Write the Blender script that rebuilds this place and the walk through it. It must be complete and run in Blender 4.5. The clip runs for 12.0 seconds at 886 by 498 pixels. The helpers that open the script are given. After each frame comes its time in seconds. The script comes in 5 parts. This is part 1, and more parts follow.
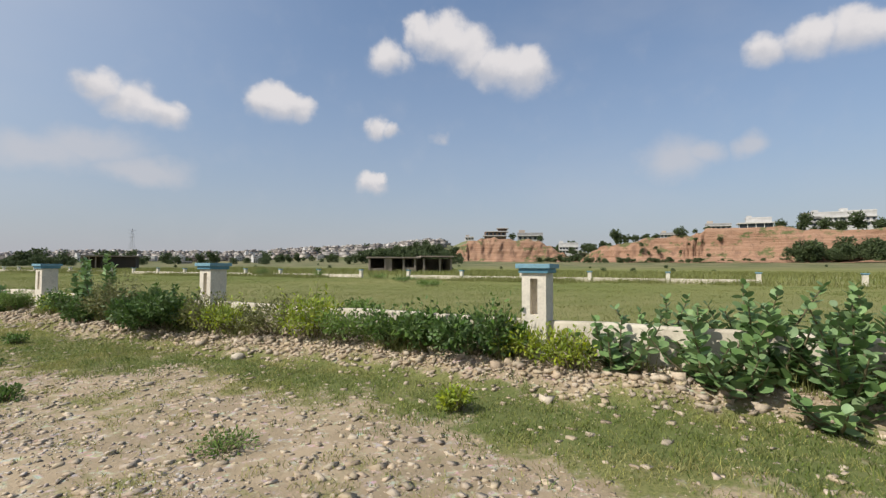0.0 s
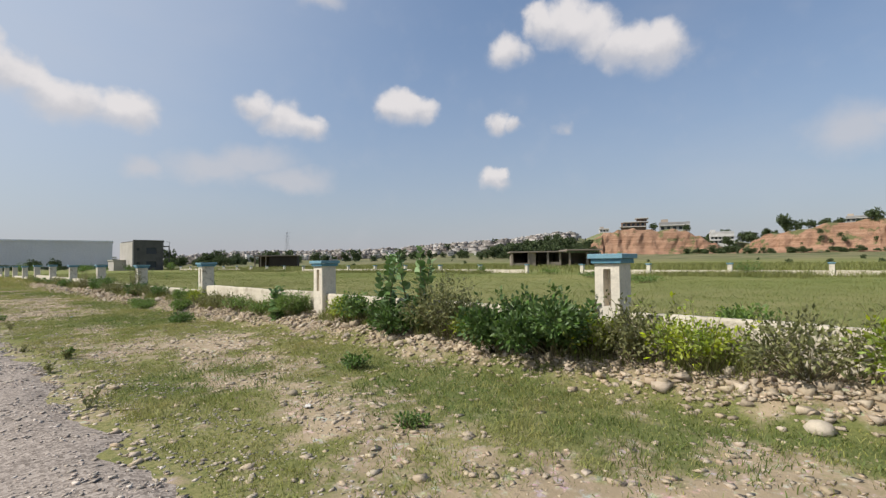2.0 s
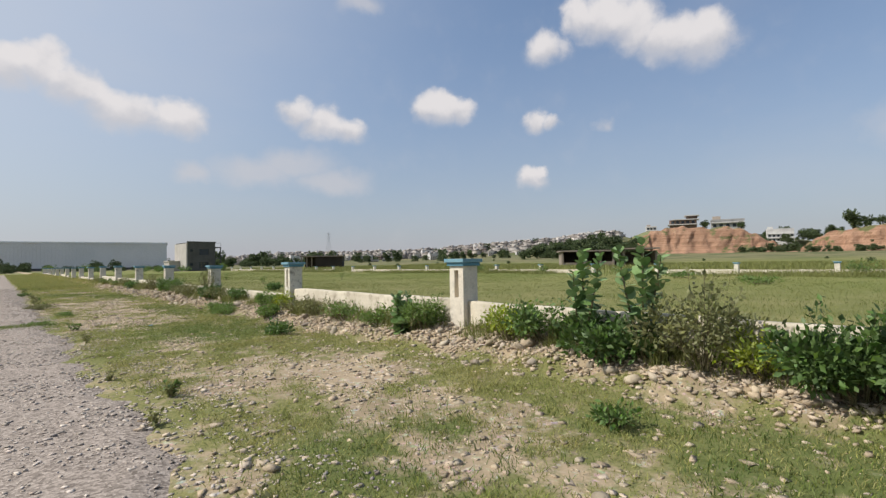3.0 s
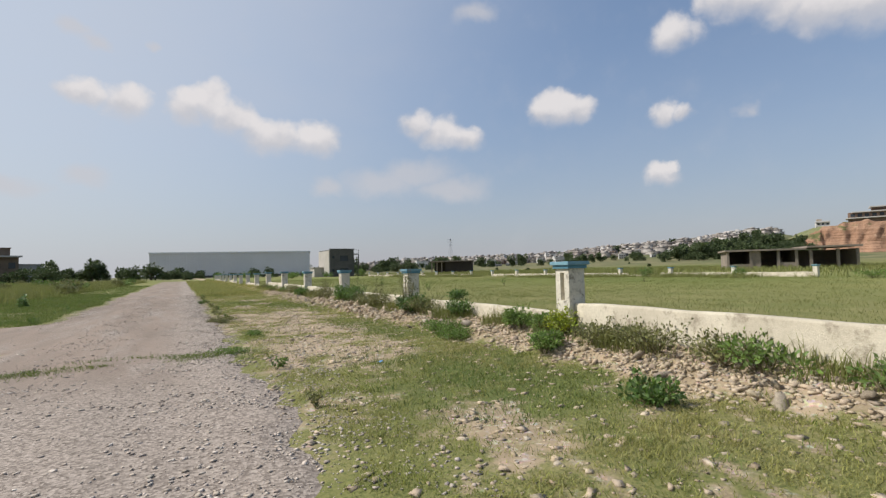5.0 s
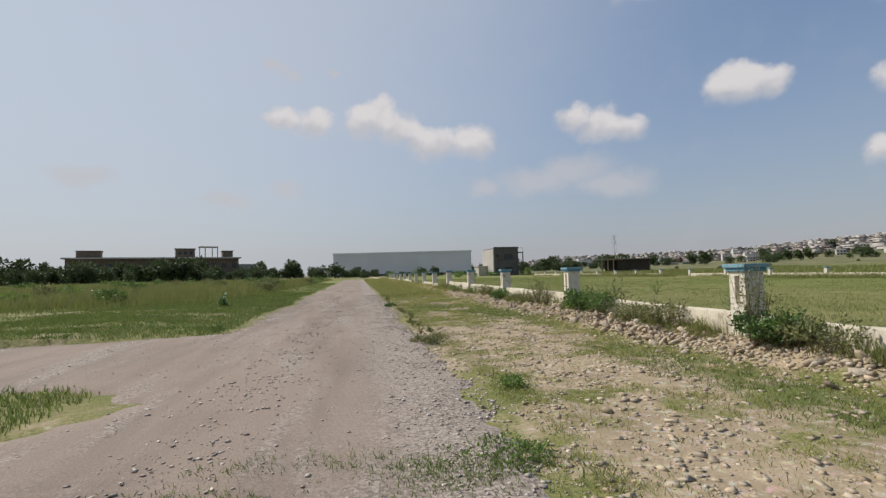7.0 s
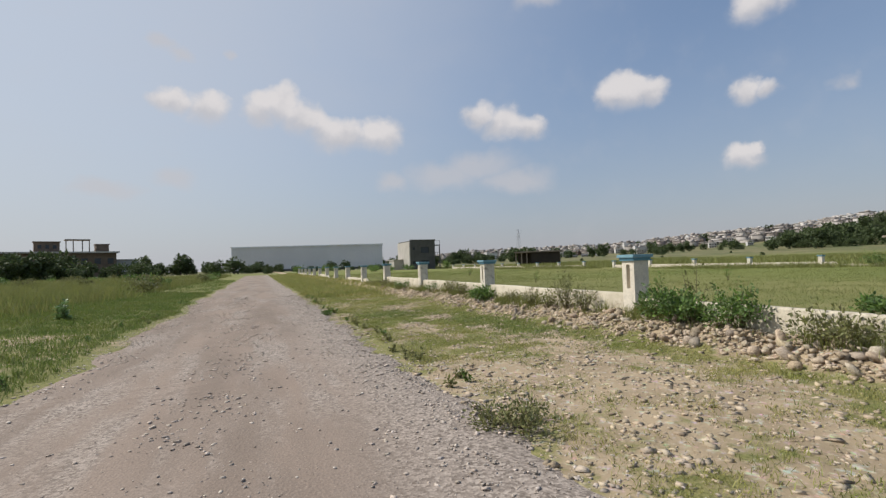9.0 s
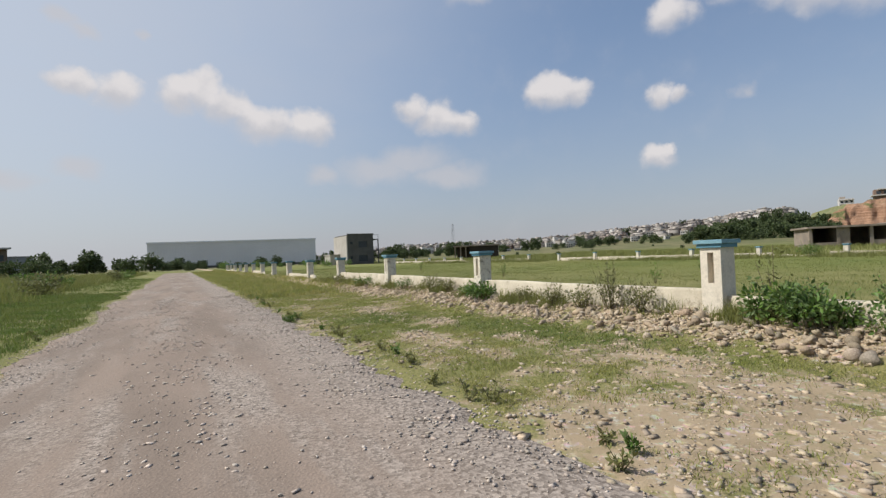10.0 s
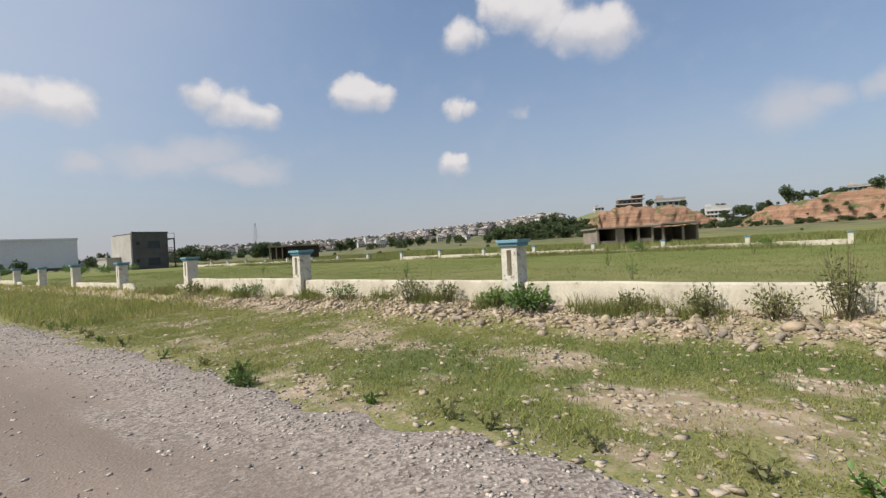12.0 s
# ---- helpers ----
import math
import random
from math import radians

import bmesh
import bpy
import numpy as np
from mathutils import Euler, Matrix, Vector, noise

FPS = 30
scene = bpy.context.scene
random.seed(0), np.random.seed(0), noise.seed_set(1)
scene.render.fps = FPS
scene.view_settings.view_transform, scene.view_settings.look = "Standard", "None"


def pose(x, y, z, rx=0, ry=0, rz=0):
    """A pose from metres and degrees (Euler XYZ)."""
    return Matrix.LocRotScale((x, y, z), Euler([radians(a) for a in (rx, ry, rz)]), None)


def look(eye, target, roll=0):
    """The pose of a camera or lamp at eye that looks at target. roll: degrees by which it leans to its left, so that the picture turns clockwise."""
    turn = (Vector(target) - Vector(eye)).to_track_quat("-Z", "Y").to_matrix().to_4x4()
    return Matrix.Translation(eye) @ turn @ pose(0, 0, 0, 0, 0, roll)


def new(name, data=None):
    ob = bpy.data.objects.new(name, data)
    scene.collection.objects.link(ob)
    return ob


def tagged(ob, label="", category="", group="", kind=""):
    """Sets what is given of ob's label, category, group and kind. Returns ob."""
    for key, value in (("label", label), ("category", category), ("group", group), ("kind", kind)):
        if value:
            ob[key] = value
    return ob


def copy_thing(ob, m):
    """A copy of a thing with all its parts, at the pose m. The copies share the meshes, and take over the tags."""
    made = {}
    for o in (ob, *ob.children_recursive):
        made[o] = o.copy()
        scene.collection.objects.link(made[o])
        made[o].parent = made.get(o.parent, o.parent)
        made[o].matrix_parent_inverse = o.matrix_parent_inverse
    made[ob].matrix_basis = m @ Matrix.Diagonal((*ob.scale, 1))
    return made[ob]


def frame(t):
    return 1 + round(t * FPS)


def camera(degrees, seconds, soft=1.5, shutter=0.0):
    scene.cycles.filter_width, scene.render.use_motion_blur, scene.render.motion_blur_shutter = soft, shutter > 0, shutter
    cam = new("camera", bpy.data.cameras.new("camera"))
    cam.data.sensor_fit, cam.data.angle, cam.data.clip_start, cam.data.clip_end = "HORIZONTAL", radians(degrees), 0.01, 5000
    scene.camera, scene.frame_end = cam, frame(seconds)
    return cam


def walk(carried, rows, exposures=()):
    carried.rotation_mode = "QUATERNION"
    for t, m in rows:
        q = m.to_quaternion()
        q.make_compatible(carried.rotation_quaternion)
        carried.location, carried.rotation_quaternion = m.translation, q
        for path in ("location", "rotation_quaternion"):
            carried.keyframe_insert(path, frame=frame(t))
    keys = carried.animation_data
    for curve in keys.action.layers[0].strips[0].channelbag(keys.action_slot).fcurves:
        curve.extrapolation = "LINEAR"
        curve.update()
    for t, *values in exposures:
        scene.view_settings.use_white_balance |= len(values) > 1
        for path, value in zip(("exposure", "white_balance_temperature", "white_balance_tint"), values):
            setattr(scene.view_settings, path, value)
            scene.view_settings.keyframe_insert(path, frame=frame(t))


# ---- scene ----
cam = camera(85.87, 12.0, soft=1.35)

PATH = [
    (0.0, pose(-0.000, 2.096, 1.227, 92.15, -0.24, -62.42)),
    (0.5, pose(-0.009, 3.262, 1.215, 92.18, -0.04, -56.49)),
    (1.0, pose(0.031, 4.534, 1.199, 92.01, 0.17, -52.02)),
    (1.5, pose(0.065, 5.817, 1.196, 91.83, 0.44, -49.41)),
    (2.0, pose(0.175, 7.070, 1.200, 91.62, 0.62, -47.54)),
    (2.5, pose(0.234, 8.413, 1.203, 91.78, 0.85, -45.39)),
    (3.0, pose(0.281, 9.858, 1.200, 91.68, 0.81, -43.00)),
    (3.5, pose(0.288, 11.255, 1.193, 91.97, 0.98, -39.48)),
    (5.4, pose(0.273, 16.146, 1.188, 92.57, 1.44, -24.90)),
    (5.5, pose(0.263, 16.406, 1.189, 92.59, 1.45, -23.80)),
    (6.0, pose(0.176, 17.650, 1.202, 92.70, 1.41, -17.99)),
    (6.5, pose(0.062, 18.884, 1.207, 92.81, 1.42, -13.09)),
    (7.0, pose(-0.043, 20.132, 1.202, 92.83, 1.35, -10.06)),
    (7.6, pose(-0.186, 21.659, 1.205, 92.66, 1.39, -12.06)),
    (9.4, pose(-0.683, 26.285, 1.201, 91.33, 2.06, -24.03)),
    (9.5, pose(-0.710, 26.541, 1.199, 91.20, 2.11, -24.78)),
    (10.0, pose(-0.898, 27.836, 1.186, 90.86, 2.32, -29.05)),
    (10.5, pose(-1.021, 29.221, 1.174, 90.55, 2.41, -33.71)),
    (11.0, pose(-1.113, 30.596, 1.164, 90.26, 2.51, -39.59)),
    (11.5, pose(-1.217, 31.991, 1.171, 90.07, 2.78, -46.47)),
    (11.9, pose(-1.300, 33.107, 1.184, 89.82, 2.93, -50.97)),
    (12.0, pose(-1.327, 33.389, 1.189, 89.88, 2.96, -52.01)),
]
# the clip's own exposure drifts a little as the sky fills more of the view
walk(cam, PATH, ((0.0, 0.06), (3.0, 0.08), (6.0, 0.0), (7.2, -0.10), (8.0, -0.08), (9.5, -0.02), (12.0, 0.08)))

# ---- light ----
SUN_DIR = Vector((-0.60, 0.42, 0.76)).normalized()
sun = new("sun", bpy.data.lights.new("sun", "SUN"))
sun.data.energy, sun.data.angle, sun.data.color = 4.8, radians(0.6), (1.0, 0.95, 0.87)
sun.matrix_world = look((0, 0, 60), Vector((0, 0, 60)) - SUN_DIR)
scene.view_settings.exposure = 0.0

# puffs of cloud: bearing and height in degrees, half width, half height
PUFFS = (
    (59.6, 26.4, 1.6, 1.7), (62.3, 26.0, 3.2, 1.9), (65.6, 24.6, 3.1, 2.1), (68.7, 22.9, 3.1, 1.9), (72.3, 22.1, 3.2, 2.0),
    (55.8, 23.8, 2.4, 1.5), (43.1, 18.1, 2.9, 1.6), (45.4, 17.5, 1.7, 1.3), (41.3, 17.7, 1.6, 1.1), (54.3, 16.2, 1.4, 1.1),
    (56.1, 15.8, 1.2, 0.8), (53.9, 9.7, 1.8, 1.1), (55.1, 10.3, 0.9, 0.7), (97.0, 21.2, 1.9, 1.3), (100.6, 21.2, 2.5, 1.5),
    (103.9, 21.0, 2.2, 1.5), (106.2, 20.6, 1.7, 1.2), (26.2, 17.3, 1.9, 1.4), (28.9, 16.1, 2.7, 1.6), (31.9, 15.3, 2.0, 1.2),
    (-8.2, 17.6, 1.6, 1.0), (-5.3, 17.1, 2.1, 1.4), (0.2, 17.3, 1.8, 1.6), (2.6, 18.3, 2.2, 1.7), (5.3, 16.8, 2.8, 1.7),
    (9.2, 15.2, 3.8, 1.7), (14.1, 15.2, 2.8, 1.8))
# thin veils that hardly show
VEILS = (
    (61.6, 15.3, 1.1, 0.7), (91.3, 11.9, 2.5, 1.0), (95.5, 12.2, 1.5, 1.0), (25.4, 11.3, 5.0, 1.5), (15.2, 9.8, 2.2, 1.0),
    (30.1, 9.6, 4.3, 1.3), (-9.1, 22.7, 1.2, 0.6), (-7.6, 22.1, 1.3, 0.5), (-2.0, 23.1, 0.9, 0.5), (-8.5, 9.8, 1.7, 1.1),
    (-14.3, 8.5, 3.7, 0.8), (-27.4, 9.9, 3.0, 0.9), (33.7, 28.5, 2.3, 0.9), (88.2, 11.5, 3.5, 2.0), (22.0, 10.5, 5.1, 1.6))


def tree_of(nt):
    """Short hands for building a node tree."""
    def node(kind, **sets):
        n = nt.nodes.new(kind)
        for key, value in sets.items():
            n.inputs[key].default_value = value
        return n

    def math_(op, a, b=0.0, clamp=False):
        n = nt.nodes.new("ShaderNodeMath")
        n.operation, n.use_clamp = op, clamp
        for i, v in enumerate((a, b)):
            if isinstance(v, (int, float)):
                n.inputs[i].default_value = v
            else:
                nt.links.new(v, n.inputs[i])
        return n.outputs[0]

    def vec(op, a, b):
        n = nt.nodes.new("ShaderNodeVectorMath")
        n.operation = op
        for i, v in enumerate((a, b)):
            if isinstance(v, (tuple, list, Vector)):
                n.inputs[i].default_value = v
            elif v is not None:
                nt.links.new(v, n.inputs[i])
        return n.outputs["Value"] if op in ("LENGTH", "DOT_PRODUCT") else n.outputs[0]

    def mix(f, a, b, blend="MIX"):
        n = nt.nodes.new("ShaderNodeMix")
        n.data_type, n.blend_type = "RGBA", blend
        for i, v in ((0, f), (6, a), (7, b)):
            if isinstance(v, (int, float)):
                n.inputs[i].default_value = v
            elif isinstance(v, (tuple, list)):
                n.inputs[i].default_value = (*v[:3], 1)
            else:
                nt.links.new(v, n.inputs[i])
        return n.outputs[2]

    def ramp(f, lo, hi):
        n = nt.nodes.new("ShaderNodeMapRange")
        n.interpolation_type = "SMOOTHSTEP"
        n.inputs[1].default_value, n.inputs[2].default_value = lo, hi
        nt.links.new(f, n.inputs[0])
        return n.outputs[0]

    def noise_(vector, scale, detail=4.0, rough=0.55, colour=False):
        n = nt.nodes.new("ShaderNodeTexNoise")
        n.inputs["Scale"].default_value, n.inputs["Detail"].default_value, n.inputs["Roughness"].default_value = scale, detail, rough
        if vector is not None:
            nt.links.new(vector, n.inputs["Vector"])
        return n.outputs["Color" if colour else "Fac"]

    return node, math_, vec, mix, ramp, noise_


def make_world():
    world = bpy.data.worlds.new("sky")
    world.use_nodes = True
    scene.world = world
    nt = world.node_tree
    node, math_, vec, mix, ramp, noise_ = tree_of(nt)
    back = nt.nodes["Background"]
    sky = nt.nodes.new("ShaderNodeTexSky")
    sky.sky_type, sky.sun_disc = "NISHITA", False
    sky.sun_elevation = math.asin(SUN_DIR.z)
    sky.sun_rotation = math.atan2(SUN_DIR.x, SUN_DIR.y)
    sky.air_density, sky.dust_density, sky.ozone_density = 1.15, 0.9, 1.6
    way = nt.nodes.new("ShaderNodeTexCoord").outputs["Generated"]
    split = nt.nodes.new("ShaderNodeSeparateXYZ")
    nt.links.new(way, split.inputs[0])
    z = math_("MAXIMUM", split.outputs[2], 0.0)
    # summer haze low over the land
    haze = math_("POWER", 2.718, math_("MULTIPLY", z, -HAZE_FALL))
    colour = mix(math_("MULTIPLY", haze, HAZE_MOST), mix(1.0, sky.outputs[0], (0.84, 1.19, 1.42), "MULTIPLY"), HAZE)
    # a paler veil towards the sun
    glow = ramp(vec("DOT_PRODUCT", way, tuple(SUN_DIR)), 0.10, 0.85)
    colour = mix(math_("MULTIPLY", glow, 0.68), colour, GLOW)
    # clouds
    warp = vec("SUBTRACT", noise_(way, 14.0, 4.0, 0.55, colour=True), (0.5, 0.5, 0.5))
    bent = vec("ADD", way, vec("MULTIPLY", warp, (0.06, 0.06, 0.05)))

    def body(rows):
        """The depth inside the nearest puff, 0 at its rim, and how high in it."""
        total, high = None, None
        for az, el, w, h in rows:
            h = h * 1.18
            a, e = radians(az), radians(el)
            there = Vector((math.sin(a) * math.cos(e), math.cos(a) * math.cos(e), math.sin(e)))
            off = vec("SUBTRACT", bent, there)
            n = math_("SUBTRACT", 1.35, math_("DIVIDE", vec("LENGTH", vec("MULTIPLY", off, (1, 1, w / h)), None), radians(w)), True)
            up = math_("MULTIPLY", n, math_("DIVIDE", vec("DOT_PRODUCT", off, (0, 0, 1)), radians(h)))
            total = n if total is None else math_("MAXIMUM", total, n)
            high = up if high is None else math_("ADD", high, up)
        return total, high

    fine = math_("SUBTRACT", noise_(way, 17.0, 6.0, 0.55), 0.5)
    total, high = body(PUFFS)
    ragged = math_("ADD", math_("ADD", total, math_("MULTIPLY", fine, 1.3)), math_("MULTIPLY", high, 0.40))
    cover = math_("MULTIPLY", ramp(ragged, 0.14, 0.90), ramp(total, 0.0, 0.25))
    cover = math_("MULTIPLY", cover, math_("SUBTRACT", 0.92, math_("MULTIPLY", ramp(math_("MULTIPLY", high, -1.0), 0.0, 0.7), 0.5)))
    veil = math_("MULTIPLY", ramp(math_("ADD", body(VEILS)[0], math_("MULTIPLY", fine, 0.6)), -0.05, 1.15), 0.70)
    wisps = math_("MULTIPLY", ramp(noise_(vec("MULTIPLY", way, (1.0, 1.0, 2.2)), 2.4, 5.0, 0.55), 0.42, 0.85), 0.20)
    white = mix(ramp(math_("ADD", high, math_("MULTIPLY", fine, 1.6)), -0.5, 0.45), CLOUD_DARK, CLOUD_LIGHT)
    skirt = math_("MULTIPLY", ramp(math_("ADD", total, math_("MULTIPLY", fine, 0.8)), -0.05, 0.9), 0.55)
    colour = mix(math_("MAXIMUM", math_("MAXIMUM", veil, skirt), wisps), colour, CLOUD_DARK)
    nt.links.new(mix(cover, colour, white), back.inputs["Color"])
    back.inputs["Strength"].default_value = 0.088


HAZE_FALL, HAZE_MOST, HAZE = 3.0, 0.97, (4.75, 4.72, 5.2)
GLOW = (7.0, 7.25, 7.7)
CLOUD_DARK, CLOUD_LIGHT = (6.3, 6.25, 6.6), (8.5, 8.15, 8.15)
make_world()


# ---- materials ----
def material(name, base, other=None, scale=3.0, fine=40.0, rough=0.85, bump=0.25, bump_scale=60.0, island=0.0, obj=0.0, stain=None, metal=0.0, through_=0.0):
    """A surface of two colours mixed by broad noise, with grain, relief and, if wanted, variation from piece to piece."""
    m = bpy.data.materials.new(name)
    m.use_nodes = True
    nt = m.node_tree
    node, math_, vec, mix, ramp, noise_ = tree_of(nt)
    bsdf = nt.nodes["Principled BSDF"]
    co = nt.nodes.new("ShaderNodeTexCoord").outputs["Object"]
    other = other or tuple(c * 0.75 for c in base)
    colour = mix(ramp(noise_(co, scale, 5.0), 0.35, 0.65), base, other)
    grain = noise_(co, fine, 3.0, 0.7)
    colour = mix(math_("MULTIPLY", ramp(grain, 0.3, 0.75), 0.35), colour, tuple(c * 0.55 for c in base))
    if stain:
        colour = mix(ramp(noise_(co, scale * 2.3, 7.0, 0.75), 0.51, 0.68), colour, stain)
    if island or obj:
        if island:
            r = nt.nodes.new("ShaderNodeNewGeometry").outputs["Random Per Island"]
        else:
            r = nt.nodes.new("ShaderNodeObjectInfo").outputs["Random"]
        k = island or obj
        hsv = nt.nodes.new("ShaderNodeHueSaturation")
        nt.links.new(math_("ADD", math_("MULTIPLY", r, 0.03 * k), 0.5 - 0.015 * k), hsv.inputs["Hue"])
        r2 = math_("FRACT", math_("MULTIPLY", r, 7.31))
        nt.links.new(math_("ADD", math_("MULTIPLY", r2, 0.9 * k), 1 - 0.45 * k), hsv.inputs["Value"])
        r3 = math_("FRACT", math_("MULTIPLY", r, 13.7))
        nt.links.new(math_("ADD", math_("MULTIPLY", r3, 0.5 * k), 1 - 0.25 * k), hsv.inputs["Saturation"])
        nt.links.new(colour, hsv.inputs["Color"])
        colour = hsv.outputs[0]
    nt.links.new(colour, bsdf.inputs["Base Color"])
    bsdf.inputs["Roughness"].default_value, bsdf.inputs["Metallic"].default_value = rough, metal
    bsdf.inputs["Specular IOR Level"].default_value = 0.3
    if bump:
        b = nt.nodes.new("ShaderNodeBump")
        b.inputs["Strength"].default_value, b.inputs["Distance"].default_value = bump, 0.02
        nt.links.new(noise_(co, bump_scale, 4.0, 0.65), b.inputs["Height"])
        nt.links.new(b.outputs[0], bsdf.inputs["Normal"])
    if through_:
        t = nt.nodes.new("ShaderNodeBsdfTranslucent")
        s = nt.nodes.new("ShaderNodeMixShader")
        s.inputs[0].default_value = through_
        nt.links.new(colour, t.inputs["Color"])
        nt.links.new(bsdf.outputs[0], s.inputs[1])
        nt.links.new(t.outputs[0], s.inputs[2])
        nt.links.new(s.outputs[0], nt.nodes["Material Output"].inputs[0])
    return m


def ground_material():
    """Earth and matted grass, mixed by the sheet's own cover layer and broken up by noise."""
    m = bpy.data.materials.new("earth_and_grass")
    m.use_nodes = True
    nt = m.node_tree
    node, math_, vec, mix, ramp, noise_ = tree_of(nt)
    bsdf = nt.nodes["Principled BSDF"]
    co = nt.nodes.new("ShaderNodeTexCoord").outputs["Object"]
    cover = nt.nodes.new("ShaderNodeAttribute")
    cover.attribute_name = "cover"
    earth = mix(ramp(noise_(co, 1.3, 5.0), 0.35, 0.65), (0.365, 0.285, 0.19), (0.275, 0.215, 0.14))
    pebble = nt.nodes.new("ShaderNodeTexVoronoi")
    pebble.inputs["Scale"].default_value = 26.0
    nt.links.new(co, pebble.inputs["Vector"])
    earth = mix(ramp(noise_(co, 9.0, 5.0, 0.7), 0.5, 0.66), earth, mix(0.35, (0.56, 0.48, 0.39), pebble.outputs["Color"], "MULTIPLY"))
    green = mix(ramp(noise_(co, 0.5, 4.0), 0.35, 0.65), (0.165, 0.168, 0.058), (0.245, 0.22, 0.095))
    green = mix(ramp(noise_(co, 30.0, 4.0, 0.7), 0.4, 0.7), green, (0.095, 0.115, 0.034))
    lush = nt.nodes.new("ShaderNodeAttribute")
    lush.attribute_name = "lush"
    green = mix(math_("MULTIPLY", lush.outputs["Fac"], 0.8), green, (0.10, 0.125, 0.038))
    far = mix(ramp(noise_(co, 0.035, 5.0), 0.4, 0.62), (0.15, 0.168, 0.048), (0.205, 0.198, 0.072))
    far = mix(ramp(noise_(co, 0.25, 5.0, 0.7), 0.5, 0.75), far, (0.11, 0.14, 0.038))
    dist = vec("LENGTH", vec("MULTIPLY", co, (1.0, 0.25, 0)), None)
    green = mix(ramp(dist, 12.0, 30.0), green, far)
    out = vec("LENGTH", vec("MULTIPLY", co, (1.0, 1.0, 0)), None)
    green = mix(ramp(out, 150.0, 240.0), green, mix(ramp(noise_(co, 0.06, 5.0, 0.7), 0.4, 0.6), (0.10, 0.115, 0.05), (0.19, 0.17, 0.09)))
    f = math_("ADD", cover.outputs["Fac"], math_("MULTIPLY", math_("SUBTRACT", noise_(co, 3.2, 7.0, 0.72), 0.5), 2.2))
    nt.links.new(mix(ramp(f, 0.28, 0.78), earth, green), bsdf.inputs["Base Color"])
    bsdf.inputs["Roughness"].default_value, bsdf.inputs["Specular IOR Level"].default_value = 0.95, 0.15
    b = nt.nodes.new("ShaderNodeBump")
    b.inputs["Strength"].default_value, b.inputs["Distance"].default_value = 0.5, 0.03
    nt.links.new(noise_(co, 24.0, 5.0, 0.7), b.inputs["Height"])
    nt.links.new(b.outputs[0], bsdf.inputs["Normal"])
    return m


def road_material():
    m = bpy.data.materials.new("gravel_road_surface")
    m.use_nodes = True
    nt = m.node_tree
    node, math_, vec, mix, ramp, noise_ = tree_of(nt)
    bsdf = nt.nodes["Principled BSDF"]
    co = nt.nodes.new("ShaderNodeTexCoord").outputs["Object"]
    along = vec("MULTIPLY", co, (1.0, 0.16, 1.0))
    dust = mix(ramp(noise_(along, 1.1, 5.0), 0.38, 0.64), (0.262, 0.204, 0.164), (0.20, 0.157, 0.126))
    chips = nt.nodes.new("ShaderNodeTexVoronoi")
    chips.inputs["Scale"].default_value = 52.0
    nt.links.new(co, chips.inputs["Vector"])
    split = nt.nodes.new("ShaderNodeSeparateXYZ")
    nt.links.new(chips.outputs["Color"], split.inputs[0])
    stone = mix(split.outputs[0], (0.105, 0.088, 0.075), (0.47, 0.405, 0.35))
    bare = math_("MULTIPLY", ramp(noise_(along, 1.3, 6.0, 0.65), 0.46, 0.66), 0.8)
    place = nt.nodes.new("ShaderNodeSeparateXYZ")
    nt.links.new(co, place.inputs[0])
    bare = math_("MAXIMUM", bare, math_("MULTIPLY", math_("SUBTRACT", 1.0, ramp(place.outputs[1], 20.0, 23.0)), 0.75))
    strewn = math_("MULTIPLY", ramp(math_("ADD", place.outputs[0], noise_(along, 0.9, 5.0, 0.6)), 0.15, 1.1), 0.75)
    colour = mix(math_("MAXIMUM", bare, strewn), dust, stone)
    colour = mix(math_("MULTIPLY", ramp(noise_(co, 60.0, 4.0, 0.75), 0.47, 0.66), 0.42), colour, (0.12, 0.10, 0.088))
    colour = mix(math_("MULTIPLY", ramp(noise_(vec("ADD", co, (7.3, 2.1, 0)), 75.0, 3.0, 0.7), 0.56, 0.68), 0.38), colour, (0.42, 0.355, 0.30))
    nt.links.new(colour, bsdf.inputs["Base Color"])
    bsdf.inputs["Roughness"].default_value, bsdf.inputs["Specular IOR Level"].default_value = 0.92, 0.2
    b = nt.nodes.new("ShaderNodeBump")
    b.inputs["Strength"].default_value, b.inputs["Distance"].default_value = 0.30, 0.012
    nt.links.new(math_("ADD", chips.outputs["Distance"], noise_(co, 50.0, 5.0, 0.7)), b.inputs["Height"])
    nt.links.new(b.outputs[0], bsdf.inputs["Normal"])
    return m


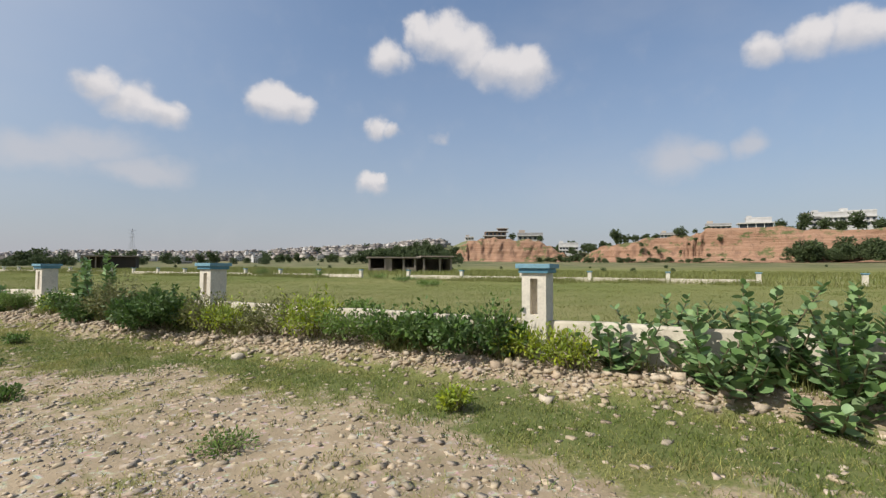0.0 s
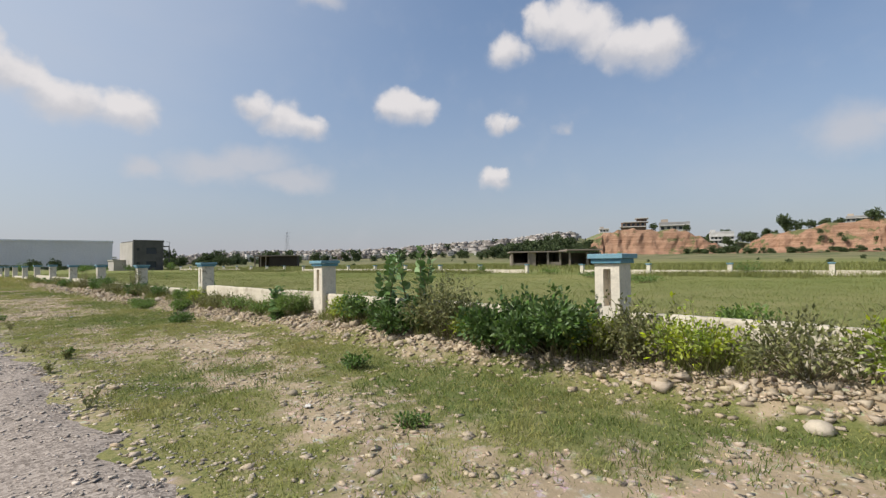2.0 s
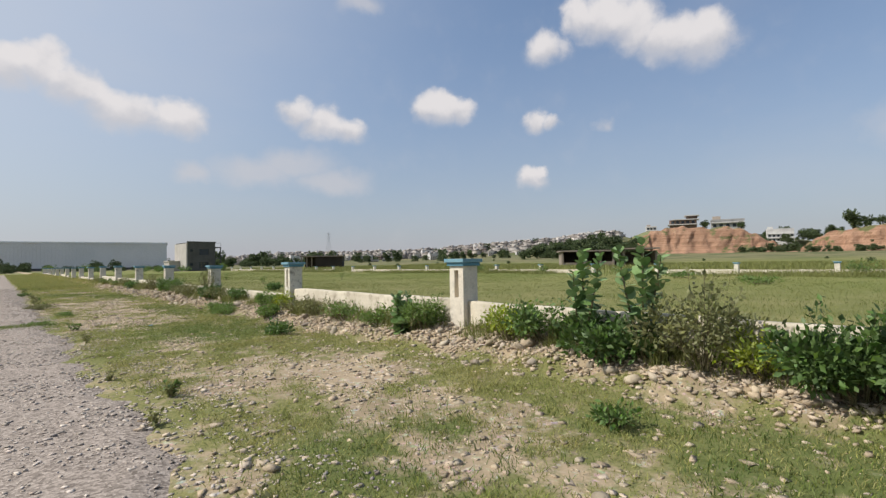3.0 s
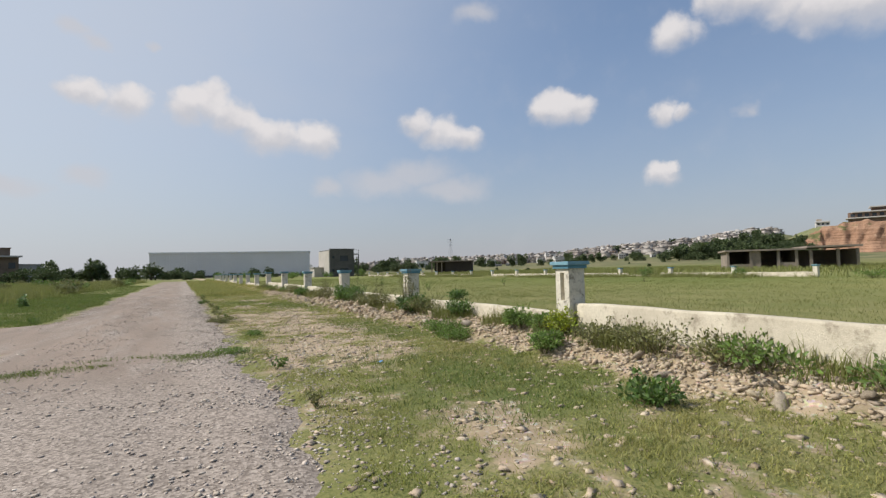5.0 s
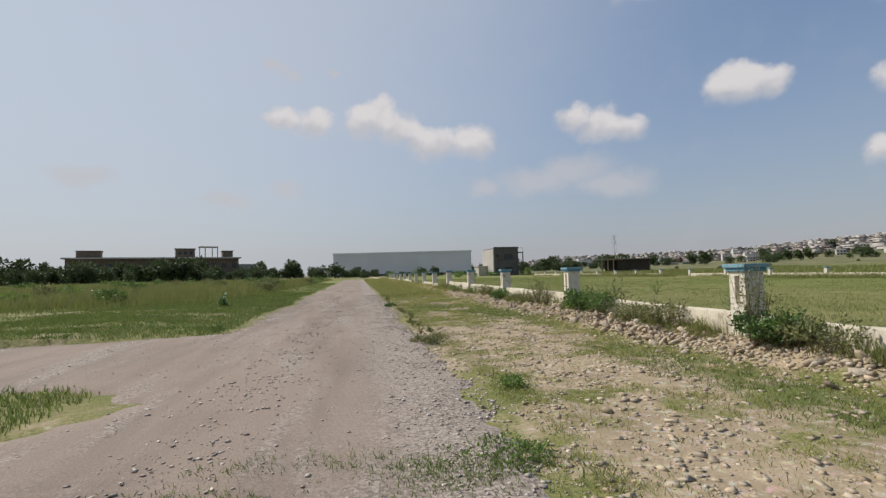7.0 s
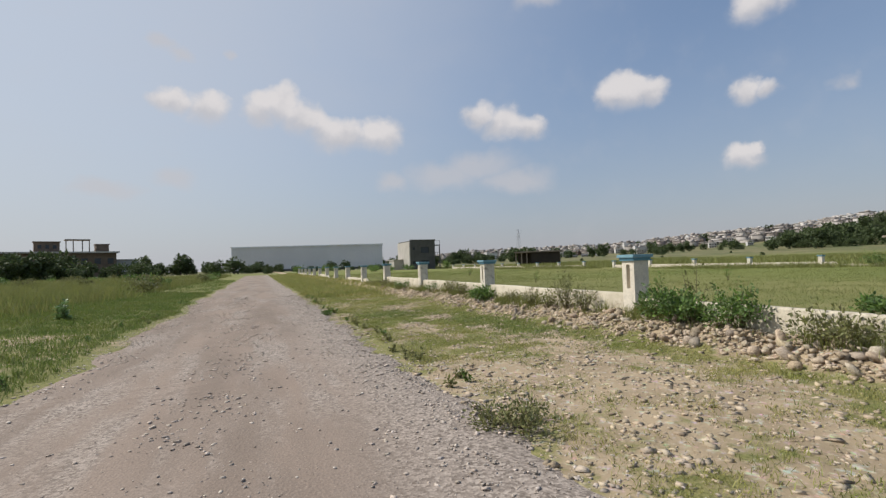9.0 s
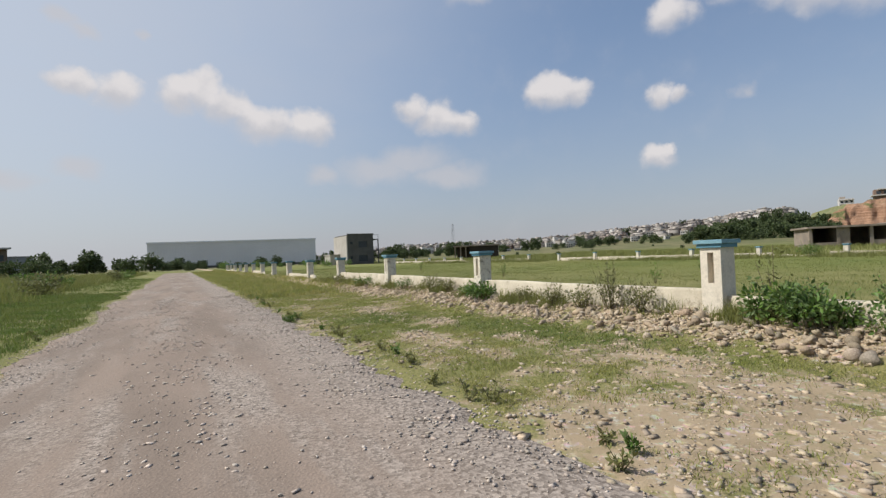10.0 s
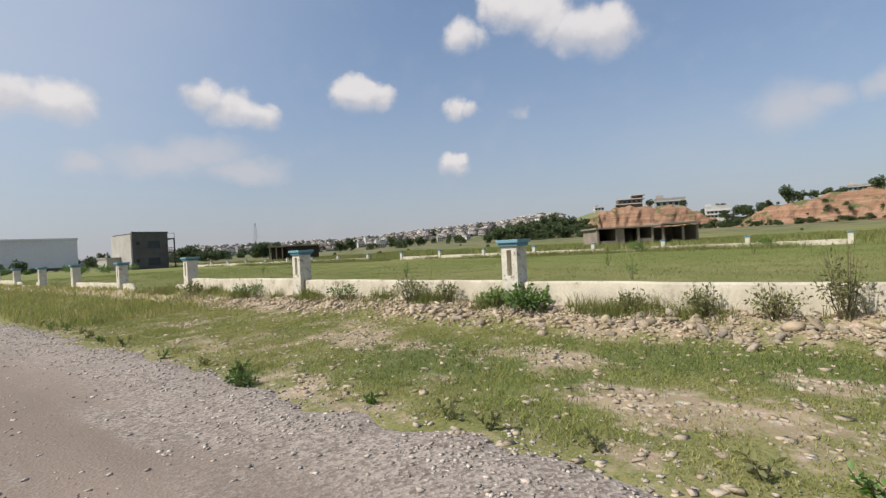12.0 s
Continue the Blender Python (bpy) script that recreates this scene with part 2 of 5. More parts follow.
def cliff_material():
    """Red clay in level beds, with pale bands, dark streaks coloured in as shaded clefts, and scrub on the ledges."""
    m = bpy.data.materials.new("red_clay_cliff")
    m.use_nodes = True
    nt = m.node_tree
    node, math_, vec, mix, ramp, noise_ = tree_of(nt)
    bsdf = nt.nodes["Principled BSDF"]
    co = nt.nodes.new("ShaderNodeTexCoord").outputs["Object"]
    beds = vec("MULTIPLY", co, (0.03, 0.03, 0.75))
    clay = mix(ramp(noise_(beds, 1.0, 4.0, 0.6), 0.38, 0.62), (0.27, 0.155, 0.10), (0.34, 0.21, 0.14))
    clay = mix(ramp(noise_(vec("MULTIPLY", co, (0.25, 0.25, 0.07)), 1.0, 5.0, 0.65), 0.52, 0.70), clay, (0.19, 0.115, 0.08))
    clay = mix(ramp(noise_(co, 0.5, 5.0, 0.7), 0.6, 0.75), clay, (0.42, 0.31, 0.22))
    clay = mix(ramp(noise_(vec("MULTIPLY", co, (1, 1, 1.6)), 0.10, 5.0, 0.65), 0.53, 0.62), clay, (0.12, 0.125, 0.055))
    nt.links.new(clay, bsdf.inputs["Base Color"])
    bsdf.inputs["Roughness"].default_value, bsdf.inputs["Specular IOR Level"].default_value = 0.95, 0.1
    b = nt.nodes.new("ShaderNodeBump")
    b.inputs["Strength"].default_value, b.inputs["Distance"].default_value = 0.8, 0.8
    nt.links.new(math_("ADD", noise_(beds, 2.0, 4.0, 0.6), noise_(co, 0.4, 5.0, 0.7)), b.inputs["Height"])
    nt.links.new(b.outputs[0], bsdf.inputs["Normal"])
    return m


M_GROUND, M_ROAD = ground_material(), road_material()
M_PLASTER = material("whitewashed_plaster", (0.60, 0.54, 0.425), (0.47, 0.415, 0.32), 2.0, 30, stain=(0.27, 0.23, 0.17), bump=0.35)
M_PILLAR = material("cream_plaster", (0.72, 0.655, 0.545), (0.64, 0.575, 0.475), 2.5, 30, stain=(0.50, 0.45, 0.37), bump=0.25)
M_PILLAR_WORN = material("worn_cream_plaster", (0.72, 0.67, 0.56), (0.62, 0.57, 0.47), 4.0, 30, stain=(0.24, 0.21, 0.17), bump=0.5)
M_CAP = material("blue_painted_cap", (0.09, 0.235, 0.33), (0.12, 0.27, 0.35), 6.0, 40, rough=0.6, bump=0.2)
M_CAP_TOP = material("pale_blue_cap_top", (0.20, 0.36, 0.43), (0.15, 0.29, 0.37), 7.0, 40, rough=0.6, bump=0.2)
M_STONE = material("river_stone", (0.42, 0.345, 0.255), (0.30, 0.24, 0.175), 5.0, 60, bump=0.4, obj=0.75)
M_STONES = material("loose_stones", (0.49, 0.40, 0.295), (0.39, 0.31, 0.22), 5.0, 60, bump=0.4, island=0.55)
M_GRAVEL = material("crushed_gravel", (0.50, 0.43, 0.365), (0.36, 0.305, 0.26), 5.0, 80, bump=0.3, island=0.8)
M_GRASS = material("meadow_grass", (0.28, 0.305, 0.088), (0.375, 0.345, 0.13), 0.7, 20, bump=0, island=0.5, through_=0.35, rough=0.7)
M_GRASS_DRY = material("seeding_grass", (0.245, 0.25, 0.085), (0.195, 0.215, 0.065), 0.5, 20, bump=0, island=0.3, through_=0.35, rough=0.7)
M_GRASS_LUSH = material("lush_grass", (0.14, 0.20, 0.05), (0.19, 0.225, 0.063), 0.9, 20, bump=0, island=0.5, through_=0.35, rough=0.7)
M_LEAF = material("shrub_leaf", (0.115, 0.195, 0.05), (0.145, 0.22, 0.06), 4.0, 30, bump=0, island=0.7, through_=0.30, rough=0.55)
M_LEAF_DARK = material("dark_shrub_leaf", (0.085, 0.15, 0.04), (0.11, 0.175, 0.05), 4.0, 30, bump=0, island=0.7, through_=0.25, rough=0.5)
M_LEAF_YELLOW = material("yellow_green_leaf", (0.36, 0.41, 0.055), (0.25, 0.34, 0.06), 4.0, 30, bump=0, island=0.6, through_=0.35, rough=0.6)
M_LEAF_FINE = material("feathery_green_leaf", (0.185, 0.275, 0.07), (0.15, 0.23, 0.06), 4.0, 30, bump=0, island=0.5, through_=0.35, rough=0.6)
M_LEAF_BROWN = material("olive_brown_leaf", (0.23, 0.23, 0.095), (0.17, 0.185, 0.075), 4.0, 30, bump=0, island=0.6, through_=0.3, rough=0.7)
M_LEAF_MILK = material("milkweed_leaf", (0.205, 0.31, 0.12), (0.135, 0.225, 0.078), 6.0, 30, bump=0.1, island=0.5, through_=0.22, rough=0.5)
M_LEAF_TREE = material("tree_leaf", (0.07, 0.1, 0.04), (0.095, 0.125, 0.05), 0.6, 6, bump=0, island=0.7, through_=0.2, rough=0.7)
M_STEM = material("green_brown_stem", (0.16, 0.14, 0.07), (0.12, 0.10, 0.06), 8.0, 60, bump=0.2)
M_BARK = material("bark", (0.13, 0.10, 0.075), (0.09, 0.07, 0.055), 6.0, 50, bump=0.5)
M_CLIFF = cliff_material()
M_HILL = material("scrub_hill", (0.14, 0.16, 0.065), (0.21, 0.195, 0.1), 0.10, 1.2, bump=0.3, bump_scale=1.0)
M_CONCRETE = material("raw_concrete", (0.29, 0.24, 0.195), (0.22, 0.18, 0.148), 0.5, 8, stain=(0.16, 0.15, 0.14), bump=0.2, bump_scale=8)
M_HOUSE_GREY = material("grey_cement_render", (0.125, 0.12, 0.11), (0.095, 0.09, 0.085), 0.6, 8, bump=0.15, bump_scale=8)
M_HOUSE_PALE_SUNLIT = material("pale_sunlit_cement_render", (0.46, 0.43, 0.39), (0.40, 0.37, 0.335), 0.6, 8, bump=0.15, bump_scale=8)
M_SHEET = material("grey_sheet_cladding", (0.77, 0.755, 0.75), (0.71, 0.70, 0.695), 0.08, 2, bump=0.05, rough=0.6)
M_SHEET_ROOF = material("pale_sheet_roof", (0.85, 0.86, 0.88), (0.8, 0.81, 0.83), 0.08, 2, bump=0.05, rough=0.55)
M_TOWN = [material("town_white", (0.62, 0.60, 0.575), (0.50, 0.485, 0.465), 0.3, 3, bump=0, obj=0.25),
          material("town_cream", (0.46, 0.39, 0.32), (0.38, 0.32, 0.265), 0.3, 3, bump=0, obj=0.35),
          material("town_grey", (0.40, 0.39, 0.38), (0.32, 0.315, 0.31), 0.3, 3, bump=0, obj=0.4),
          material("town_brick", (0.27, 0.19, 0.15), (0.22, 0.155, 0.125), 0.3, 3, bump=0, obj=0.4)]
M_TOWN_FAR = material("town_far", (0.43, 0.40, 0.37), (0.27, 0.235, 0.21), 0.05, 3, bump=0, island=1.0)
M_SLAB = material("roof_slab", (0.56, 0.53, 0.50), (0.47, 0.45, 0.42), 0.4, 4, bump=0)
M_DARK = material("dark_interior", (0.035, 0.033, 0.032), (0.025, 0.024, 0.023), 0.5, 5, bump=0, rough=0.9)
M_GLASS = material("dusty_window_glass", (0.05, 0.06, 0.07), (0.04, 0.05, 0.06), 0.5, 5, bump=0, rough=0.15)
M_BRICKROOM = material("tan_plaster", (0.20, 0.15, 0.11), (0.15, 0.11, 0.08), 0.5, 5, bump=0.1, bump_scale=8)
M_SHED = material("blackish_brick", (0.045, 0.036, 0.03), (0.033, 0.027, 0.024), 0.5, 5, bump=0.1, bump_scale=8)
M_STEEL = material("galvanised_steel", (0.42, 0.43, 0.45), (0.36, 0.37, 0.39), 1.0, 10, bump=0, rough=0.5, metal=0.6)
M_RING = material("well_ring_concrete", (0.40, 0.37, 0.33), (0.33, 0.30, 0.27), 3.0, 30, stain=(0.2, 0.18, 0.16), bump=0.4)
M_LITTER = material("blue_plastic", (0.10, 0.30, 0.62), (0.2, 0.4, 0.7), 9.0, 60, rough=0.4, bump=0.1)
M_PAPER = material("pale_scrap", (0.70, 0.66, 0.60), (0.6, 0.56, 0.5), 9.0, 60, rough=0.7, bump=0.1)


# ---- building helpers ----
def finish(me, mat, smooth=False):
    me.materials.append(mat)
    if smooth:
        me.polygons.foreach_set("use_smooth", np.ones(len(me.polygons), bool))
    me.update()
    return me


def mesh_np(name, verts, faces, mat, smooth=False):
    """A mesh from arrays of vertices and of triangles or quads."""
    verts, faces = np.asarray(verts, np.float32), np.asarray(faces, np.int32)
    me = bpy.data.meshes.new(name)
    k = faces.shape[1]
    me.vertices.add(len(verts))
    me.vertices.foreach_set("co", verts.ravel())
    me.loops.add(faces.size)
    me.loops.foreach_set("vertex_index", faces.ravel())
    me.polygons.add(len(faces))
    me.polygons.foreach_set("loop_start", np.arange(0, faces.size, k, dtype=np.int32))
    me.update(calc_edges=True)
    me.validate()
    return finish(me, mat, smooth)


def hang(name, me, parent=None, label="", at=None):
    ob = new(name, me)
    if parent is not None:
        ob.parent = parent
    if at is not None:
        ob.matrix_basis = at
    if label:
        ob["label"] = label
    return ob


def part(name, bm, mat, parent, label="", smooth=False, at=None):
    """Links a bmesh as one mesh object under a thing or part."""
    me = bpy.data.meshes.new(name)
    bm.to_mesh(me)
    bm.free()
    return hang(name, finish(me, mat, smooth), parent, label, at)


def box(bm, x0, x1, y0, y1, z0, z1):
    m = Matrix.Translation(((x0 + x1) / 2, (y0 + y1) / 2, (z0 + z1) / 2)) @ Matrix.Diagonal((x1 - x0, y1 - y0, z1 - z0, 1))
    return bmesh.ops.create_cube(bm, size=1, matrix=m)["verts"]


def boxes(*dims, bevel=0.0, weld=False):
    bm = bmesh.new()
    for d in dims:
        box(bm, *d)
    if weld:
        bmesh.ops.remove_doubles(bm, verts=list(bm.verts), dist=1e-4)
    if bevel:
        bmesh.ops.bevel(bm, geom=list(bm.edges), offset=bevel, segments=2, affect="EDGES", profile=0.6)
    return bm


def tube(bm, a, b, ra, rb, sides=6):
    a, b = Vector(a), Vector(b)
    q = (b - a).to_track_quat("Z", "Y").to_matrix().to_4x4()
    m = Matrix.Translation((a + b) / 2) @ q
    bmesh.ops.create_cone(bm, cap_ends=True, segments=sides, radius1=ra, radius2=rb, depth=(b - a).length, matrix=m)


def thing(name, at, label, category, group="", kind=""):
    ob = new(name)
    ob.empty_display_size = 0.2
    ob.matrix_basis = at
    return tagged(ob, label, category, group, kind)


def smooth01(v, lo, hi):
    t = np.clip((np.asarray(v, float) - lo) / (hi - lo), 0, 1)
    return t * t * (3 - 2 * t)


def wave(x, y, seed, size):
    """Cheap smooth noise in -1 .. 1 from crossed waves."""
    r = np.random.RandomState(seed)
    out = 0
    for k in range(6):
        a, p, f = r.uniform(0, 6.28), r.uniform(0, 6.28), (0.6 + 0.45 * k) / size
        out = out + np.sin((np.cos(a) * x + np.sin(a) * y) * 6.28 * f + p) / (1 + 0.35 * k)
    return out / 2.4


# ---- the lie of the land ----
FENCE_X, PILLAR_Y, BAY = 5.33, 3.66, 5.585
BACK_X = 38.7
DIRT = [(2.3, 4.6, 1.3, 4.6), (2.8, 7.3, 0.9, 1.3), (2.7, 10.1, 0.8, 1.0), (2.8, 14.3, 1.0, 2.1), (2.4, 18.0, 0.4, 0.8), (2.3, 22.6, 0.9, 2.6),
        (3.0, 25.2, 1.3, 2.4), (2.5, 28.4, 1.6, 3.0), (3.3, 31.0, 0.8, 1.2), (2.2, 34.4, 0.5, 0.8), (3.2, 35.6, 0.5, 0.7), (2.9, 38.0, 0.6, 1.2), (3.3, 33.2, 0.4, 0.7), (2.4, 12.0, 0.5, 0.7)]
SANDY = [(-7.5, 33.0, 3.6, 0.5), (-13.0, 32.2, 3.5, 0.6), (-5.0, 36.5, 1.6, 0.8), (-9.5, 38.5, 3.0, 0.6), (-10.0, 31.2, 5.0, 0.4)]
LUSH = [(3.9, 2.5, 0.8, 3.0), (4.0, 6.2, 0.45, 2.4), (3.5, 8.4, 0.7, 0.9), (3.7, 10.2, 1.1, 1.6), (2.2, 12.2, 0.8, 1.0), (3.2, 19.5, 1.2, 2.0), (3.9, 24.8, 0.6, 2.5), (3.8, 33.5, 0.7, 2.5), (2.6, 36.6, 0.9, 1.5)]


def spots(x, y, rows):
    out = np.zeros_like(np.asarray(x, float))
    for cx, cy, rx, ry in rows:
        out = np.maximum(out, 1 - smooth01(np.hypot((x - cx) / rx, (y - cy) / ry) + 0.30 * wave(x, y, 5, 1.3) + 0.22 * wave(x, y, 6, 0.45), 0.30, 1.40))
    return out


def road_left(y):
    """The left edge of the road, with the mouth of a side track."""
    mouth = smooth01(y, 22.8, 24.0) * (1 - smooth01(y, 29.2, 31.0))
    return -3.0 - 0.006 * np.maximum(y - 32, 0) - 0.25 * wave(y, 0 * y, 3, 6.0) - mouth * 30


def road_right(y):
    return 1.22 + 0.14 * wave(y, 0 * y + 3, 8, 2.1) + 0.10 * wave(y, 0 * y + 9, 9, 0.6) + 0.05


def island(x, y):
    """A grassy patch in the mouth of the side track."""
    return 1 - smooth01(np.hypot((x + 4.4) / 2.2, (y - 25.1) / 1.25), 0.7, 1.1)


def on_road(x, y):
    inside = (x < road_right(y)) & (x > road_left(y)) & (y < 132)
    return inside & (island(x, y) < 0.4) & (x > -24.0)


def cover_at(x, y):
    """How much of the earth is matted with grass, 0 .. 1."""
    c = 0.80 + 0.30 * wave(x, y, 11, 1.9)
    verge = (x > 1.0) & (x < FENCE_X)
    c = np.where(verge, c - 0.60 * spots(x, y, DIRT) + 0.30 * spots(x, y, LUSH) + 0.22 * wave(x, y, 13, 0.55) - 0.06, c)
    c = np.where((x > 4.35) & (x < 5.35), c - 0.60 * smooth01(x + 0.12 * wave(x, y, 14, 0.8), 4.45, 4.8), c)
    c = np.where(x >= 5.35, 1.0 + 0 * c, c)
    c = np.where(x < -2.8, 0.90 + 0.30 * wave(x, y, 12, 4.0) - 0.5 * spots(x, y, SANDY), c)
    return np.clip(c, 0, 1)


def far_rise(x, y):
    r, b = np.hypot(x, y - 15), np.degrees(np.arctan2(x, y - 15))
    up = smooth01(r, 130, 330) * 4.0 * smooth01(b, 5, 60)
    town = smooth01(r, 300, 520) * (smooth01(b, 38, 56) * 8.0) * (1 - smooth01(b, 66, 74))
    slope = smooth01(r, 250, 345) * smooth01(b, 54, 64) * (1 - 0.9 * smooth01(b, 62.5, 67)) * 8.0
    rise = smooth01(r, 330, 560) * smooth01(b, 12, 26) * (1 - smooth01(b, 66, 74)) * 9.0
    return up + town + slope + rise


def height(x, y):
    x, y = np.asarray(x, float), np.asarray(y, float)
    z = 0.015 * wave(x, y, 21, 1.7) + 0.02 * wave(x, y, 22, 5.0)
    berm = smooth01(x + 0.14 * wave(x, y, 23, 1.9), 4.35, 5.05)
    z = z + berm * np.where(x < 6.2, 0.20 + 0.05 * wave(x, y, 24, 1.2) + 0.07 * smooth01(x, 4.9, 5.2), 0.27)
    z = z - np.where(x > 5.5, 0.17 * smooth01(x, 5.5, 7.0), 0)
    deep = on_road(x + 0.32, y) & on_road(x - 0.4, y)
    z = np.where(deep, -0.06 + 0 * z, np.where(on_road(x, y), z * 0.5 - 0.012, z))
    z = z + np.where(on_road(x, y), 0.0, 0.10 * smooth01(-x, 3.6, 6.5))
    return z + far_rise(x, y)


def spread(lo, hi, step, far, grow):
    mid = list(np.arange(lo, hi, step))
    out, s = [], step
    p = hi
    while p < far:
        out.append(p)
        s *= grow
        p += s
    low, s, p = [], step, lo
    while p > -far:
        s *= grow
        p -= s
        low.append(p)
    return np.array(low[::-1] + mid + out)


def build_ground():
    xs, ys = spread(-15.0, 6.5, 0.11, 3800, 1.10), spread(-3.0, 44.0, 0.16, 3800, 1.10)
    X, Y = np.meshgrid(xs, ys)
    Z = height(X, Y)
    nx, ny = len(xs), len(ys)
    i = np.arange(nx * ny).reshape(ny, nx)
    faces = np.stack([i[:-1, :-1], i[:-1, 1:], i[1:, 1:], i[1:, :-1]], -1).reshape(-1, 4)
    me = mesh_np("ground", np.stack([X, Y, Z], -1).reshape(-1, 3), faces, M_GROUND, True)
    layer = me.attributes.new("cover", "FLOAT", "POINT")
    layer.data.foreach_set("value", cover_at(X, Y).ravel().astype(np.float32))
    layer = me.attributes.new("lush", "FLOAT", "POINT")
    layer.data.foreach_set("value", np.where((X > 1) & (X < 4.6), spots(X, Y, LUSH), 0).ravel().astype(np.float32))
    return tagged(new("ground", me), "dry pale earth with matted patchy grass", "ground", kind="structure")


def road_z(x, y):
    crown = 0.03 * (1 - ((x + 0.9) / 2.6) ** 2).clip(-1, 1)
    ruts = -0.014 * np.exp(-((x + 1.9) / 0.32) ** 2) - 0.014 * np.exp(-((x - 0.15) / 0.32) ** 2)
    return 0.0 + crown + ruts + 0.008 * wave(x, y, 31, 0.9) + 0.012 * wave(x, y, 32, 3.0)


def build_road():
    ys = np.concatenate([np.arange(-6, 46, 0.16), np.arange(46, 133, 0.8)])
    u = np.linspace(0, 1, 70)
    L, R = np.maximum(road_left(ys), -24.0), road_right(ys)
    # finer steps on the travelled side
    X = R[:, None] + (L - R)[:, None] * (u ** np.where(L < -6, 1.3, 1.0)[:, None])
    Y = np.repeat(ys[:, None], len(u), 1)
    Z = road_z(X, Y)
    edge = np.minimum(u, 1 - u)[None, :]
    Z = Z - 0.06 * (1 - smooth01(R[:, None] - X, 0.0, 0.45)) - 0.05 * (1 - smooth01(X - L[:, None], 0.0, 0.5))
    Z = np.where(edge < 0.001, -0.08, Z)
    Z = np.where(island(X, Y) > 0.4, -0.12, Z)
    n, k = X.shape
    i = np.arange(n * k).reshape(n, k)
    faces = np.stack([i[:-1, 1:], i[:-1, :-1], i[1:, :-1], i[1:, 1:]], -1).reshape(-1, 4)
    me = mesh_np("road", np.stack([X, Y, Z], -1).reshape(-1, 3), faces, M_ROAD, True)
    return tagged(new("road", me), "dusty unpaved gravel road with loose stones", "road", kind="structure")


def top_z(x, y):
    h = height(x, y)
    rim = 0.06 * (1 - smooth01(road_right(y) - x, 0.0, 0.45)) + 0.05 * (1 - smooth01(x - road_left(y), 0.0, 0.5))
    return np.where(on_road(x, y), np.maximum(road_z(x, y) - rim, h), h)


build_ground()
build_road()


# ---- scatter ----
def spherified(n=2):
    """A small ball out of a cube, for stones: 24 quads as 48 triangles."""
    bm = bmesh.new()
    bmesh.ops.create_cube(bm, size=2)
    if n > 1:
        bmesh.ops.subdivide_edges(bm, edges=list(bm.edges), cuts=n - 1, use_grid_fill=True)
    for v in bm.verts:
        v.co = v.co.normalized() * (1.0 if n > 1 else 1.1)
    bmesh.ops.triangulate(bm, faces=list(bm.faces))
    bm.verts.ensure_lookup_table()
    V = np.array([v.co[:] for v in bm.verts])
    F = np.array([[v.index for v in f.verts] for f in bm.faces])
    bm.free()
    return V, F


def many(V, F, at, size, turn, rng, lump=0.0):
    """Copies of V, F at places, with sizes (n, 3) and turns about z; lump roughens each copy."""
    n, k = len(at), len(V)
    P = np.repeat(V[None], n, 0)
    if lump > 0.4:
        P = P + 0.55 * rng.uniform(-1, 1, (n, k, 3)) * (1 - 0.4 * np.abs(P))
    elif lump:
        P = P * (1 + lump * rng.uniform(-1, 1, (n, k, 1)))
    P = P * size[:, None, :]
    c, s = np.cos(turn)[:, None], np.sin(turn)[:, None]
    x, y = P[..., 0] * c - P[..., 1] * s, P[..., 0] * s + P[..., 1] * c
    P = np.stack([x, y, P[..., 2]], -1) + at[:, None, :]
    return P.reshape(-1, 3), (F[None] + (np.arange(n) * k)[:, None, None]).reshape(-1, F.shape[1])


def tufts(at, tall, rng, blades=7, wide=0.006, lean=0.6, spread_=0.035):
    """Tufts of bent blades, three triangles each, as arrays."""
    n = len(at) * blades
    base = np.repeat(at, blades, 0) + np.concatenate([rng.normal(0, spread_, (n, 2)), np.zeros((n, 1))], 1)
    h = np.repeat(tall, blades) * rng.uniform(0.5, 1.15, n)
    a, b = rng.uniform(0, 6.283, n), rng.uniform(0, 6.283, n)
    l = h * rng.uniform(0.15, 1.0, n) * lean
    side = np.stack([np.cos(a), np.sin(a), 0 * a], -1) * (wide * rng.uniform(0.6, 1.4, n))[:, None]
    out = np.stack([np.cos(b), np.sin(b), 0 * b], -1)
    mid = base + out * (l * 0.35)[:, None] + np.stack([0 * h, 0 * h, h * 0.6], -1)
    tip = base + out * l[:, None] + np.stack([0 * h, 0 * h, h * 0.95], -1)
    V = np.stack([base - side, base + side, mid + side * 0.7, mid - side * 0.7, tip], 1).reshape(-1, 3)
    F = np.array([[0, 1, 2], [0, 2, 3], [3, 2, 4]])
    F = (F[None] + (np.arange(n) * 5)[:, None, None]).reshape(-1, 3)
    return V, F


def stuff(name, V, F, mat, label, category, smooth=False):
    return tagged(new(name, mesh_np(name, V, F, mat, smooth)), label, category, kind="stuff")


def places(rng, n, x0, x1, y0, y1, keep):
    x, y = rng.uniform(x0, x1, n), rng.uniform(y0, y1, n)
    ok = rng.uniform(0, 1, n) < keep(x, y)
    x, y = x[ok], y[ok]
    return np.stack([x, y, top_z(x, y)], -1)


def off_road(x, y):
    return (~on_road(x, y)).astype(float)


